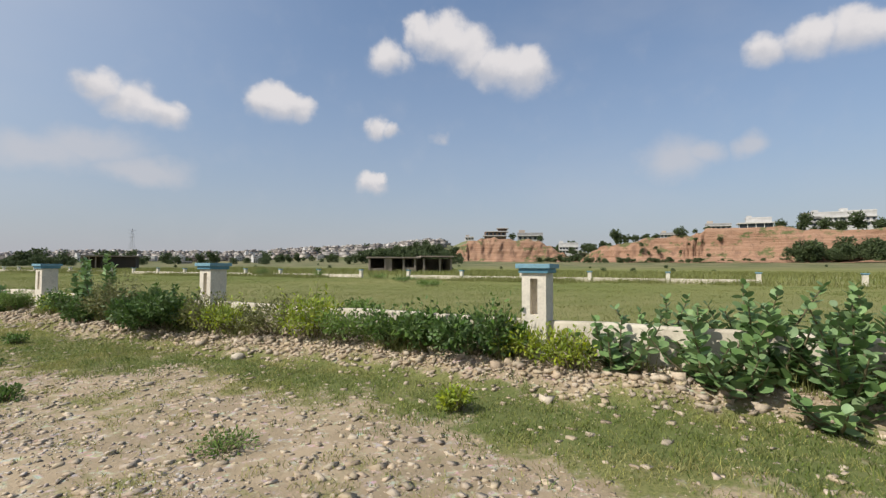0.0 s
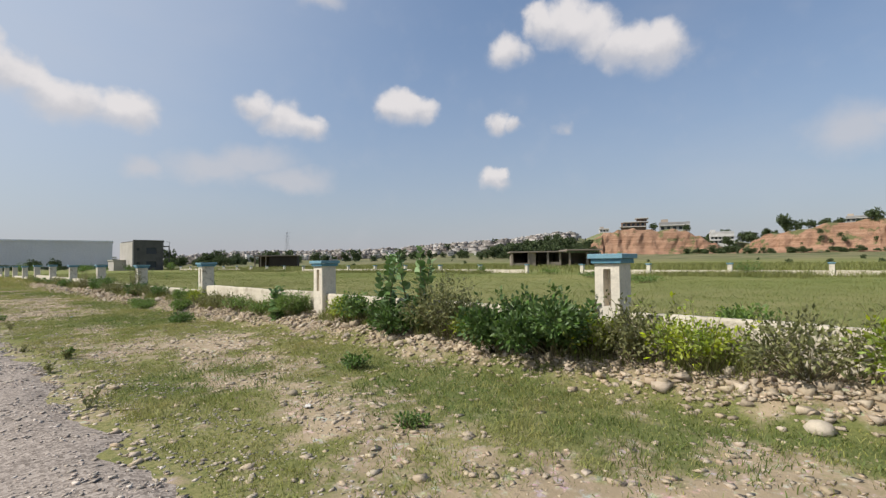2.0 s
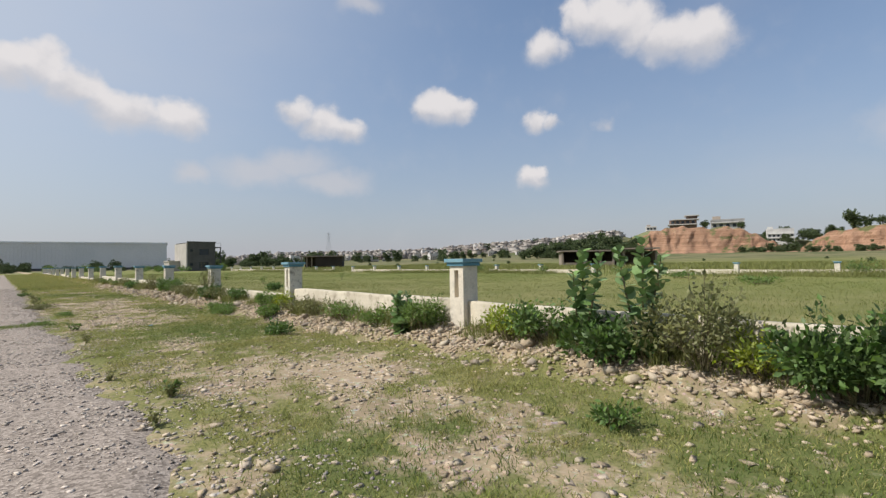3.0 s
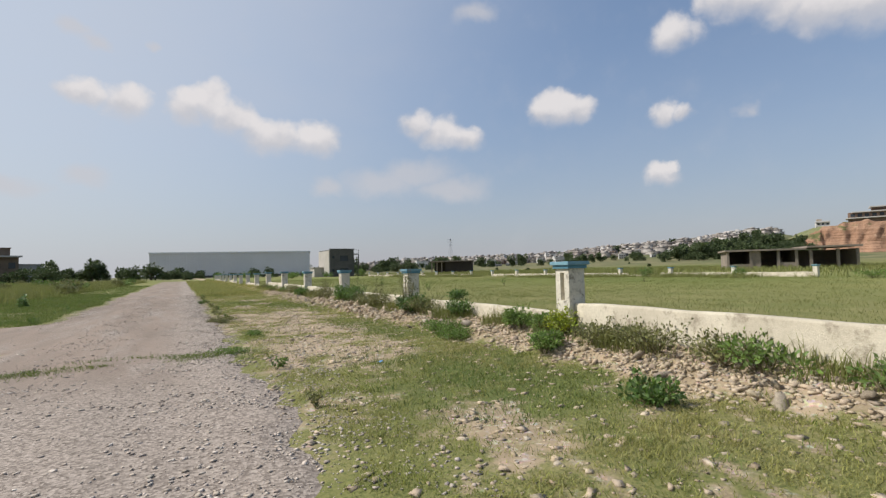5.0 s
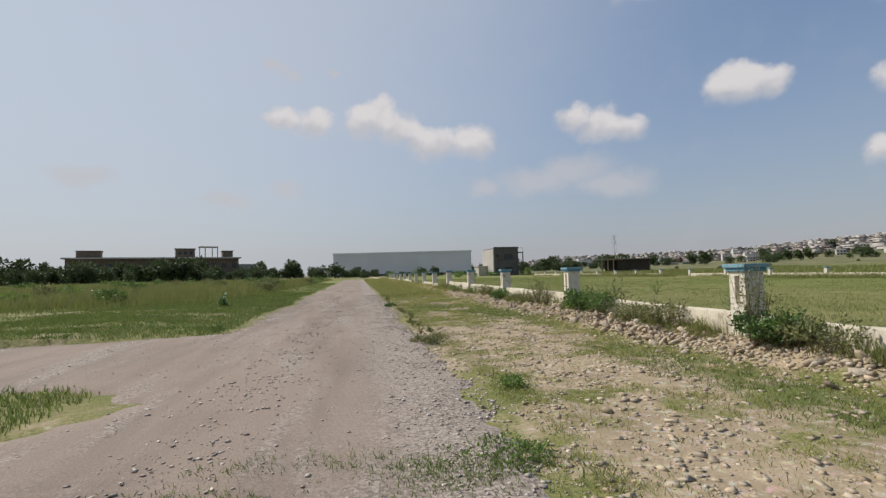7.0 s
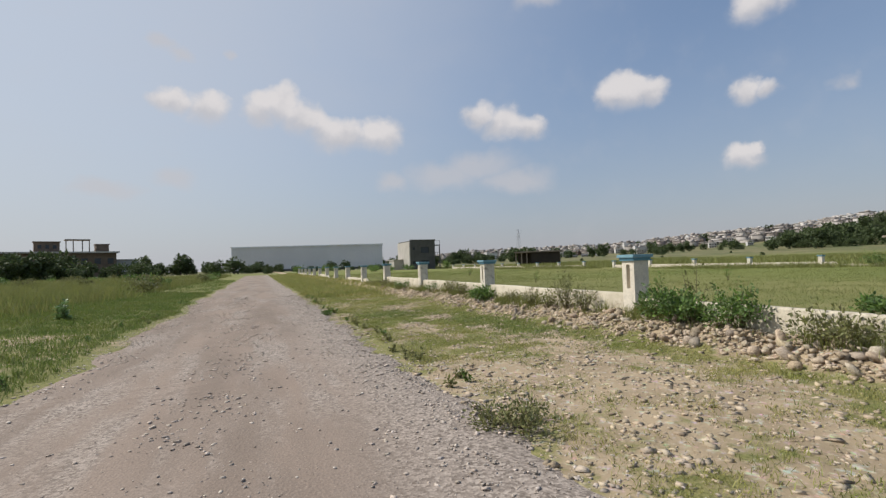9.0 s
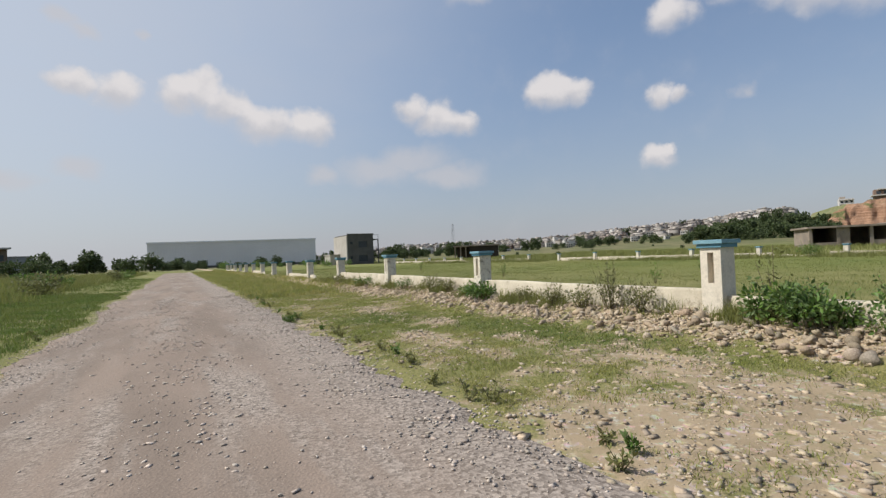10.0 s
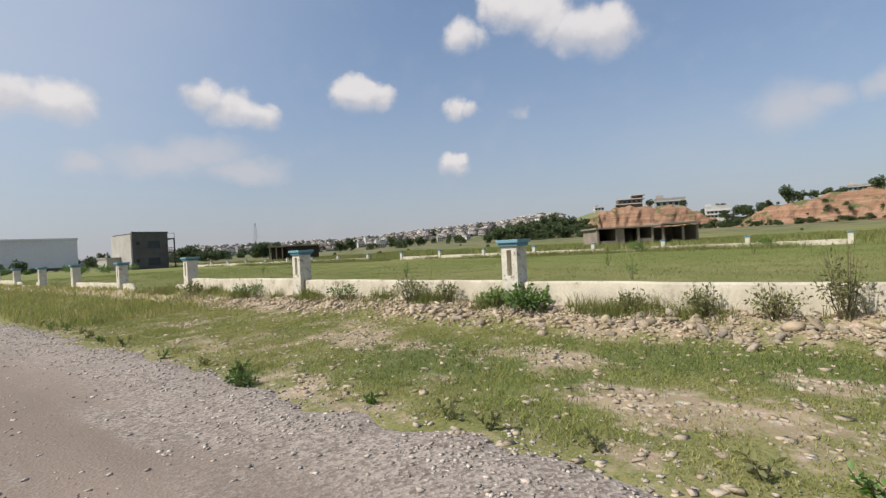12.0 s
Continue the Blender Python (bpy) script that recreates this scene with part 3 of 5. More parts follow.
def build_grass():
    rng = np.random.RandomState(41)
    # verge between road and berm
    at = places(rng, 95000, 1.05, 5.0, -1.0, 50.0, lambda x, y: off_road(x, y) * np.clip(cover_at(x, y) * 1.1 - 0.10 + 0.35 * wave(x, y, 43, 0.7), 0.04, 1) ** 1.5 * (1 - 0.6 * spots(x, y, LUSH)))
    tall = 0.014 + 0.026 * rng.uniform(0, 1, len(at)) + 0.026 * np.clip(wave(at[:, 0], at[:, 1], 44, 2.0), 0, 1)
    stuff("verge_grass", *tufts(at, tall, rng, 9, 0.0027, 1.7, 0.05), M_GRASS, "short patchy green and straw grass on the verge", "grass")
    at = places(rng, 20000, 1.2, 4.7, -1.0, 42.0, lambda x, y: off_road(x, y) * spots(x, y, LUSH))
    tall = 0.022 + 0.045 * rng.uniform(0, 1, len(at))
    stuff("lush_grass", *tufts(at, tall, rng, 8, 0.0032, 1.4, 0.05), M_GRASS_LUSH, "lush green grass patches on the verge", "grass")
    # thin wisps in the dirt and along the berm
    at = places(rng, 9000, 1.1, 5.25, -1.0, 50.0, lambda x, y: off_road(x, y) * 0.35)
    stuff("dry_grass", *tufts(at, 0.02 + 0.05 * rng.uniform(0, 1, len(at)) ** 2, rng, 7, 0.0025, 1.5, 0.04), M_GRASS_DRY, "thin straw-coloured grass among the stones", "grass")
    # ragged weeds and straw against the wall
    at = places(rng, 22000, 4.90, 5.26, -1.0, 52.0, lambda x, y: np.clip(0.12 + 0.95 * wave(0 * x, y, 42, 1.6), 0.04, 1))
    stuff("wall_foot_grass", *tufts(at, 0.06 + 0.24 * rng.uniform(0, 1, len(at)) ** 2.4, rng, 7, 0.004, 0.6, 0.04), M_GRASS_DRY, "ragged straw-coloured weeds along the foot of the wall", "grass")
    # clumps across and beside the road
    def strip(x, y):
        s = np.zeros_like(x)
        for cx, cy, rx, ry, k in ((-1.6, 22.8, .75, .16, .9), (-2.7, 22.6, .7, .25, .8), (-0.45, 23.3, .4, .13, .35), (0.7, 23.05, .55, .28, .9), (0.1, 23.25, .3, .15, .3), (1.25, 22.7, .3, .4, .5)):
            s = np.maximum(s, k * np.exp(-((x - cx) / rx) ** 2 - ((y - cy) / ry) ** 2))
        return s * (0.6 + 0.5 * wave(x, y, 47, 0.5))
    at = places(rng, 9000, -3.2, 1.4, 22.2, 24.0, strip)
    stuff("road_grass", *tufts(at, 0.015 + 0.03 * rng.uniform(0, 1, len(at)), rng, 9, 0.003, 1.6, 0.05), M_GRASS_LUSH, "low green grass growing across the gravel road", "grass")
    # field behind the fence, tall and close
    at = places(rng, 60000, 5.6, BACK_X, -14.0, 95.0, lambda x, y: np.clip(1.15 - (x - 5.6) / 36, 0.2, 1))
    tall = 0.03 + 0.05 * rng.uniform(0, 1, len(at)) + 0.05 * np.clip(wave(at[:, 0], at[:, 1], 45, 9.0), 0, 1)
    stuff("field_grass", *tufts(at, tall, rng, 7, 0.004, 1.3, 0.18), M_GRASS_DRY, "tall soft yellow-green grass filling the walled plot", "grass")
    at = places(rng, 34000, 5.6, BACK_X, -14.0, 95.0, lambda x, y: np.clip(0.4 + 0.8 * wave(x, y, 46, 12.0), 0.1, 1))
    stuff("field_grass_green", *tufts(at, 0.03 + 0.06 * rng.uniform(0, 1, len(at)), rng, 7, 0.004, 1.3, 0.18), M_GRASS_LUSH, "fresh green grass filling the walled plot", "grass")
    # rank grass along the far wall
    at = places(rng, 30000, BACK_X - 6.5, BACK_X - 0.2, -14.0, 110.0, lambda x, y: np.clip(wave(x, y, 57, 11.0) * 1.3 + 0.15, 0.02, 1) * smooth01(x, BACK_X - 6.5, BACK_X - 2.0))
    stuff("far_wall_grass", *tufts(at, 0.15 + 0.40 * rng.uniform(0, 1, len(at)) ** 1.5, rng, 7, 0.012, 0.8, 0.2), M_GRASS_DRY, "rank olive grass half hiding the far wall", "grass")
    # past the back wall
    at = places(rng, 24000, BACK_X + 0.5, 130.0, -60.0, 150.0, lambda x, y: np.clip(0.5 + 0.6 * wave(x, y, 49, 30.0), 0.15, 1))
    stuff("back_field_grass", *tufts(at, 0.35 + 0.45 * rng.uniform(0, 1, len(at)), rng, 6, 0.035, 0.7, 0.5), M_GRASS_DRY, "tall grass on the open land behind the plot", "grass")
    # left of the road
    at = places(rng, 52000, -34.0, -2.9, 18.0, 90.0, lambda x, y: off_road(x, y) * np.clip(1.0 + x / 60, 0.3, 1) * (1 - 0.55 * spots(x, y, SANDY)))
    tall = 0.04 + 0.06 * rng.uniform(0, 1, len(at)) + (0.30 * smooth01(-at[:, 0], 5.0, 11.0) * smooth01(at[:, 1], 37, 44)) * rng.uniform(0.3, 1, len(at))
    stuff("left_field_grass", *tufts(at, tall, rng, 7, 0.007, 0.7, 0.08), M_GRASS_LUSH, "green grass growing tall away from the road", "grass")
    at = places(rng, 60000, -60.0, -6.0, 36.0, 130.0, lambda x, y: off_road(x, y) * np.clip(0.6 + 0.9 * wave(x, y, 48, 9.0), 0.02, 1) * smooth01(y - 0.25 * x, 41, 46))
    stuff("left_field_straw", *tufts(at, 0.35 + 0.45 * rng.uniform(0, 1, len(at)), rng, 8, 0.009, 0.9, 0.25), M_GRASS_DRY, "tall seeding yellow-green grass on open land", "grass")
    at = places(rng, 30000, -9.5, -2.8, 23.5, 56.0, lambda x, y: off_road(x, y) * np.clip(0.8 + 0.4 * wave(x, y, 50, 2.0), 0.2, 1) * (1 - 0.55 * spots(x, y, SANDY)))
    stuff("roadside_grass", *tufts(at, 0.04 + 0.08 * rng.uniform(0, 1, len(at)), rng, 7, 0.0045, 1.0, 0.06), M_GRASS_LUSH, "low green grass along the road's open side", "grass")
    # right verge farther on
    at = places(rng, 15000, 1.0, 5.2, 45.0, 130.0, lambda x, y: off_road(x, y) * 0.9)
    stuff("far_verge_grass", *tufts(at, 0.10 + 0.12 * rng.uniform(0, 1, len(at)), rng, 6, 0.010, 0.7, 0.1), M_GRASS, "short green grass along the far verge", "grass")


def build_gravel():
    rng = np.random.RandomState(51)
    V, F = spherified(1)

    def loose(x, y):
        heap = np.exp(-((x + 1.05 - 0.35 * wave(0 * x, y, 55, 9.0)) / 0.45) ** 2) * 0.55
        rim = np.exp(-((x - road_right(y) + 0.40) / 0.60) ** 2) * 1.0
        rim2 = np.exp(-((x - road_left(y) - 0.3) / 0.45) ** 2) * 0.6
        start = 0.85 * (1 - smooth01(y, 21.5, 23.5)) * smooth01(wave(x, y, 56, 2.4) + 0.8 * smooth01(x, -1.0, 0.6), -0.5, 0.4)
        return (on_road(x, y) | (x > 0)) * np.clip(np.maximum.reduce([heap, rim, rim2, start * np.ones_like(x)]) * (0.55 + 0.6 * wave(x, y, 52, 1.1)), 0.03, 1)
    at = places(rng, 230000, -4.5, 1.9, 4.0, 48.0, loose)
    r = 0.004 + 0.015 * rng.uniform(0, 1, len(at)) ** 3.2
    size = r[:, None] * rng.uniform(0.7, 1.35, (len(at), 3)) * np.array([1.3, 1.0, 0.45])
    at[:, 2] += r * 0.15
    stuff("road_gravel", *many(V, F, at, size, rng.uniform(0, 6.28, len(at)), rng, 0.5), M_GRAVEL, "loose grey crushed stones on the road", "gravel")
    # stones strewn over the dirt of the verge
    at = places(rng, 85000, 1.0, 4.9, -1.0, 48.0, lambda x, y: np.clip(1.10 - cover_at(x, y), 0.20, 1) * (0.65 + 0.5 * wave(x, y, 53, 0.8)))
    r = 0.006 + 0.030 * rng.uniform(0, 1, len(at)) ** 4.6
    size = r[:, None] * rng.uniform(0.7, 1.4, (len(at), 3)) * np.array([1.35, 1.0, 0.45])
    at[:, 2] += r * 0.08
    stuff("verge_stones", *many(V, F, at, size, rng.uniform(0, 6.28, len(at)), rng, 0.5), M_STONES, "pale tan stones strewn over bare earth", "stones")


def build_berm():
    """The line of river stones heaped along the foot of the wall."""
    rng = np.random.RandomState(61)
    pile = thing("stone_berm", pose(4.8, 0, 0), "heap of pale river stones along the foot of the wall", "stones")
    V, F = spherified(2)
    shapes = []
    for k in range(8):
        P = V * (1 + 0.30 * rng.uniform(-1, 1, (len(V), 1))) * rng.uniform(0.65, 1.35, 3) * np.array([1.25, 0.95, 0.66])
        shapes.append(mesh_np("stone", P, F, M_STONE, k % 3 == 0))
    dens = lambda x, y: np.exp(-((x - 4.82 + 0.10 * wave(x, y, 62, 2.5)) / 0.26) ** 2) * np.clip(0.45 + 0.65 * wave(0 * x, y, 63, 6.0) + 0.5 * smooth01(y, 22, 27), 0.12, 1)
    at = places(rng, 9500, 4.1, 5.25, -1.0, 46.0, dens)
    r = 0.016 + (0.054 + 0.006 * smooth01(at[:, 1], 24, 29)) * rng.uniform(0, 1, len(at)) ** 3.0
    r *= 1 + 0.10 * np.exp(-((at[:, 1] - 29.0) / 2.2) ** 2)
    at[:, 2] += r * 0.20 + 0.03 * np.exp(-((at[:, 1] - 29.0) / 2.0) ** 2)
    big = np.argsort(-r * ((at[:, 1] > 12.0) & (at[:, 1] < 38.0)))[:290]
    for j in big:
        k = r[j]
        ob = hang("stone", shapes[j % 8], pile)
        ob.matrix_basis = Matrix.Translation((at[j, 0] - 4.8, at[j, 1], at[j, 2])) @ Euler((rng.uniform(-0.9, 0.9), rng.uniform(-0.9, 0.9), rng.uniform(0, 6.28))).to_matrix().to_4x4() @ Matrix.Diagonal((k, k, k, 1))
    rest = np.setdiff1d(np.arange(len(at)), big)
    a, q = at[rest], r[rest]
    size = q[:, None] * rng.uniform(0.75, 1.3, (len(a), 3)) * np.array([1.2, 1.0, 0.7])
    ob = hang("small_stone", mesh_np("small_stone", *many(*spherified(1), a - np.array([4.8, 0, 0]), size, rng.uniform(0, 6.28, len(a)), rng, 0.5), M_STONES), pile)
    tagged(ob, kind="stuff")
    # chips between the stones
    at = places(rng, 30000, 4.1, 5.28, -1.0, 48.0, lambda x, y: np.exp(-((x - 4.85) / 0.34) ** 2))
    r = 0.008 + 0.026 * rng.uniform(0, 1, len(at)) ** 2
    V1, F1 = spherified(1)
    at[:, 2] += r * 0.3
    size = r[:, None] * rng.uniform(0.7, 1.4, (len(at), 3)) * np.array([1.2, 1.0, 0.7])
    ob = hang("stone_chip", mesh_np("stone_chip", *many(V1, F1, at - np.array([4.8, 0, 0]), size, rng.uniform(0, 6.28, len(at)), rng, 0.5), M_STONES), pile)
    tagged(ob, kind="stuff")


# ---- the boundary wall ----
def make_pillar(worn):
    """A square plastered pillar with a slot in its road side and a two-step blue cap."""
    root = thing("wall_pillar", pose(0, 0, 0), "cream plastered boundary pillar with a slot and blue cap" if not worn else "stained cream boundary pillar with peeling plaster and blue cap",
                 "pillar", "boundary wall pillars")
    mat = M_PILLAR_WORN if worn else M_PILLAR
    w, d = 0.138, 0.152
    s, z0, z1 = 0.042, 0.70, 1.10
    shaft = boxes((-d + 0.11, d, -w, w, -0.15, 1.16), (-d, -d + 0.11, -w, -s, z0, z1), (-d, -d + 0.11, s, w, z0, z1),
                  (-d, -d + 0.11, -w, w, -0.15, z0), (-d, -d + 0.11, -w, w, z1, 1.16))
    part("shaft", shaft, mat, root)
    part("cap_moulding", boxes((-d - 0.03, d + 0.03, -w - 0.03, w + 0.03, 1.162, 1.213), bevel=0.006), M_CAP, root, "dark blue painted moulding")
    part("cap_slab", boxes((-d - 0.058, d + 0.058, -w - 0.058, w + 0.058, 1.214, 1.266), bevel=0.006), M_CAP_TOP, root, "pale blue painted cap slab")
    return root


def make_wall_bay(name, top, mat, seed, y0, y1, gap=False):
    """One length of low wall between two pillars, with a rounded worn coping and an uneven foot."""
    rng = np.random.RandomState(seed)
    n = 28
    ys = np.linspace(y0, y1, n)
    t = top + 0.012 * wave(ys, 0 * ys, seed, 2.0)
    if gap:
        t = np.where(np.abs(ys - (y0 + y1) / 2) > (y1 - y0) * 0.32, t, t - 0.20 - 0.05 * wave(ys, 0 * ys, seed + 1, 0.7))
    V = []
    for y, z in zip(ys, t):
        j = 0.006 * rng.uniform(-1, 1)
        V += [(-0.062 + j, y, -0.15), (-0.064 + j, y, z - 0.03), (-0.048 + j, y, z), (0.048, y, z), (0.064, y, z - 0.03), (0.064, y, -0.15)]
    F = [[a * 6 + k, a * 6 + k + 1, a * 6 + k + 7, a * 6 + k + 6] for a in range(n - 1) for k in range(5)]
    me = mesh_np(name, V, F, mat)
    bm = bmesh.new()
    bm.from_mesh(me)
    for k in (0, (n - 1) * 6):
        bm.verts.ensure_lookup_table()
        bm.faces.new([bm.verts[k + i] for i in range(6)])
    bmesh.ops.recalc_face_normals(bm, faces=list(bm.faces))
    bm.to_mesh(me)
    bm.free()
    return tagged(new(name, me), "low whitewashed boundary wall, stained and cracked", "wall", kind="structure")


def build_fence():
    good, worn = make_pillar(False), make_pillar(True)
    worn_at = (3, 4, 6, 7)
    first = {0: good, 3: worn}
    tops = {-1: .64, 0: .64, 1: .64, 2: .66, 3: .52, 4: .54, 5: .60, 6: .62, 7: .66, 8: .48, 9: .5}
    for k in range(-2, 19):
        y = PILLAR_Y + BAY * k
        lift = {4: -0.04, 7: 0.04, 8: 0.04}.get(k, 0.01 * math.sin(k * 2.1))
        m = pose(FENCE_X, y, 0.0 + lift, 0, 0, 0.8 * math.sin(k * 3.7))
        src = worn if k in worn_at or (k > 8 and k % 2) else good
        if first.get(k) is src:
            src.matrix_basis = m
        else:
            copy_thing(src, m)
    for k in range(-2, 18):
        y0, y1 = PILLAR_Y + BAY * k + 0.141, PILLAR_Y + BAY * (k + 1) - 0.141
        if k in (10, 13):
            continue
        top = tops.get(k, 0.5 + 0.06 * math.sin(k * 1.7))
        ob = make_wall_bay("wall_low_%d" % (k + 3), top, M_PLASTER, 70 + k, y0, y1, k in (8, 11, 15))
        ob.location.x = FENCE_X
    # far side of the plot
    for k in range(-2, 22):
        y = PILLAR_Y + BAY * k
        copy_thing(good if k % 3 else worn, pose(BACK_X, y, float(height(BACK_X, y)) - 0.42, 0, 0, 180))
    copy_thing(good, pose(BACK_X, -8.9, float(height(BACK_X, -8.9)) - 0.3, 0, 0, 180))
    for k in range(-1, 21):
        if k in (4, 12):
            continue
        y0, y1 = PILLAR_Y + BAY * k + 0.141, PILLAR_Y + BAY * (k + 1) - 0.141
        ob = make_wall_bay("wall_back_%d" % (k + 2), 0.44, M_PLASTER, 120 + k, y0, y1, k in (7, 15))
        ob.location.x = BACK_X


# ---- plants ----
def leaf_cloud(at, aim, size, rng, long=1.0, fold=0.25):
    """Folded pointed leaves, four triangles each, at places with directions."""
    n = len(at)
    aim = aim / np.linalg.norm(aim, axis=1, keepdims=True)
    side = np.cross(aim, rng.normal(0, 1, (n, 3)))
    side /= np.linalg.norm(side, axis=1, keepdims=True) + 1e-9
    up = np.cross(side, aim)
    s = size[:, None]
    tip, mid = at + aim * s * long, at + aim * s * long * 0.5 - up * s * 0.06
    l, r = mid + side * s * 0.30 + up * s * fold * 0.4, mid - side * s * 0.30 + up * s * fold * 0.4
    V = np.stack([at, l, mid, r, tip], 1).reshape(-1, 3)
    F = np.array([[0, 2, 1], [1, 2, 4], [0, 3, 2], [3, 4, 2]])
    return V, (F[None] + (np.arange(n) * 5)[:, None, None]).reshape(-1, 3)


def shrub(x, y, h, r, leaf, n, mat, seed, label, name="shrub", category="shrub", lobes=7, long=1.2, group=""):
    rng = np.random.RandomState(seed)
    n = int(n * (2.6 if leaf < 0.1 else 1.8))
    z = float(height(x, y)) - 0.02
    root = thing(name, pose(x, y, z), label, category, group)
    bm = bmesh.new()
    C = []
    for k in range(lobes):
        a = k * 2.4 + rng.uniform(-0.5, 0.5)
        d = r * math.sqrt(rng.uniform(0.05, 1)) * 0.75
        top = Vector((math.cos(a) * d, math.sin(a) * d * 1.1, h * rng.uniform(0.38, 0.80)))
        base = Vector((rng.uniform(-0.06, 0.06), rng.uniform(-0.06, 0.06), -0.03))
        kink = base.lerp(top, 0.5) + Vector((rng.uniform(-1, 1), rng.uniform(-1, 1), 0.4)) * 0.08 * h
        tube(bm, base, kink, 0.010, 0.007, 5)
        tube(bm, kink, top, 0.007, 0.003, 5)
        C.append((top, (0.20 + rng.uniform(0, 0.18)) * h, (0.28 + rng.uniform(0, 0.2)) * r + 0.03))
    # loose sprigs that stand out of the mass
    P, A = [], []
    for k in range(lobes * 3):
        a, d = rng.uniform(0, 6.283), r * rng.uniform(0.2, 1.15)
        foot = Vector((math.cos(a) * d * 0.3, math.sin(a) * d * 0.3, 0.05 * h))
        tip = Vector((math.cos(a) * d, math.sin(a) * d, h * rng.uniform(0.55, 1.32)))
        tube(bm, foot, tip, 0.004, 0.0015, 4)
        for j in range(max(3, n // (lobes * 12))):
            q = rng.uniform(0.3, 1.0)
            P.append(np.array(foot.lerp(tip, q)) + rng.normal(0, 0.02, 3))
            A.append(np.array((tip - foot).normalized()) * 0.4 + rng.normal(0, 0.7, 3))
    part("stalk", bm, M_STEM, root)
    n = int(n * 0.72)
    for k in range(n):
        c, rz, rr = C[rng.randint(len(C))]
        v = rng.normal(0, 1, 3)
        v /= np.linalg.norm(v)
        q = rng.uniform(0.35, 1.12)
        p = np.array(c) + v * np.array([rr, rr, rz]) * q
        if p[2] < 0.02:
            p[2] = rng.uniform(0.02, 0.2 * h + 0.03)
        P.append(p)
        A.append(v + np.array([0, 0, 0.35]) + rng.normal(0, 0.5, 3))
    V, F = leaf_cloud(np.array(P), np.array(A), leaf * rng.uniform(0.55, 1.25, len(P)), rng, long)
    hang("foliage", mesh_np("foliage", V, F, mat), root)
    return root


def sapling(x, y, h, seed, mat, label):
    """A few bare bent stems with sparse leaves towards their ends."""
    rng = np.random.RandomState(seed)
    root = thing("sapling", pose(x, y, float(height(x, y)) - 0.02), label, "sapling")
    P, A = [], []
    for k in range(4):
        a = k * 1.7 + rng.uniform(-0.4, 0.4)
        tip = Vector((math.cos(a) * 0.2 * h, math.sin(a) * 0.2 * h, h * (1.0 if k == 0 else rng.uniform(0.55, 0.9))))
        bm = bmesh.new()
        tube(bm, (0, 0, -0.03), tip, 0.011, 0.003, 5)
        part("stem", bm, M_STEM, root)
        for j in range(16):
            P.append(np.array(tip * rng.uniform(0.35, 1.0)) + rng.normal(0, 0.035, 3))
            A.append(rng.normal(0, 0.7, 3) + np.array((0, 0, 0.4)))
    V, F = leaf_cloud(np.array(P), np.array(A), 0.065 * rng.uniform(0.6, 1.25, len(P)), rng, 1.3)
    hang("foliage", mesh_np("foliage", V, F, mat), root)


def oval_leaf(V, F, base, aim, up, size, rng):
    """A broad blunt leaf with a fold along its rib."""
    aim, up = aim.normalized(), up.normalized()
    side = aim.cross(up).normalized()
    up = side.cross(aim)
    k = len(V)
    steps = ((0.0, 0.05), (0.2, 0.30), (0.45, 0.40), (0.7, 0.36), (0.9, 0.2), (1.0, 0.02))
    droop = rng.uniform(-0.05, 0.12)
    for s, w in steps:
        c = base + aim * s * size - up * droop * s * s * size
        V += [c + side * w * size + up * 0.10 * w * size, c, c - side * w * size + up * 0.10 * w * size]
    for j in range(len(steps) - 1):
        a = k + 3 * j
        F += [[a, a + 1, a + 4, a + 3], [a + 1, a + 2, a + 5, a + 4]]


def milkweed(x, y, h, stems, leaf, seed, reach=0.45, label="tall milkweed with broad grey-green leaves"):
    """Upright stems with broad leaves in opposite pairs."""
    rng = np.random.RandomState(seed)
    z = float(height(x, y)) - 0.02
    root = thing("milkweed_plant", pose(x, y, z), label, "plant", "milkweed plants along the wall")
    bm, V, F = bmesh.new(), [], []
    for k in range(stems):
        a = k * 2.4 + rng.uniform(-0.4, 0.4)
        hh = h * rng.uniform(0.55, 1.0) if k else h
        out = Vector((math.cos(a), math.sin(a), 0)) * reach * rng.uniform(0.2, 1.0) * (0.3 if k == 0 else 1)
        p0 = Vector((rng.uniform(-0.08, 0.08), rng.uniform(-0.08, 0.08), -0.03))
        p1, p2 = p0 + out * 0.6 + Vector((0, 0, hh * 0.5)), p0 + out + Vector((0, 0, hh))
        tube(bm, p0, p1, 0.015, 0.011, 6)
        tube(bm, p1, p2, 0.011, 0.005, 6)
        n = max(4, int(hh / 0.046))
        for j in range(n):
            s = 0.12 + 0.88 * j / (n - 1)
            p = p0.lerp(p1, s * 2) if s < 0.5 else p1.lerp(p2, s * 2 - 1)
            turn = j * 1.57 + a + rng.uniform(-0.4, 0.4)
            size = leaf * (1.05 - 0.42 * max(0, s - 0.45) / 0.55) * rng.uniform(0.75, 1.15)
            for side in (0, math.pi):
                d = Vector((math.cos(turn + side), math.sin(turn + side), 0.25 + 0.55 * s * s + rng.uniform(-0.5, 0.75)))
                oval_leaf(V, F, p, d, Vector((0, 0, 1)) + Vector((rng.uniform(-.7, .7), rng.uniform(-.7, .7), 0)), size, rng)
    part("stalk", bm, M_STEM, root)
    hang("foliage", mesh_np("foliage", V, F, M_LEAF_MILK, True), root)
    return root


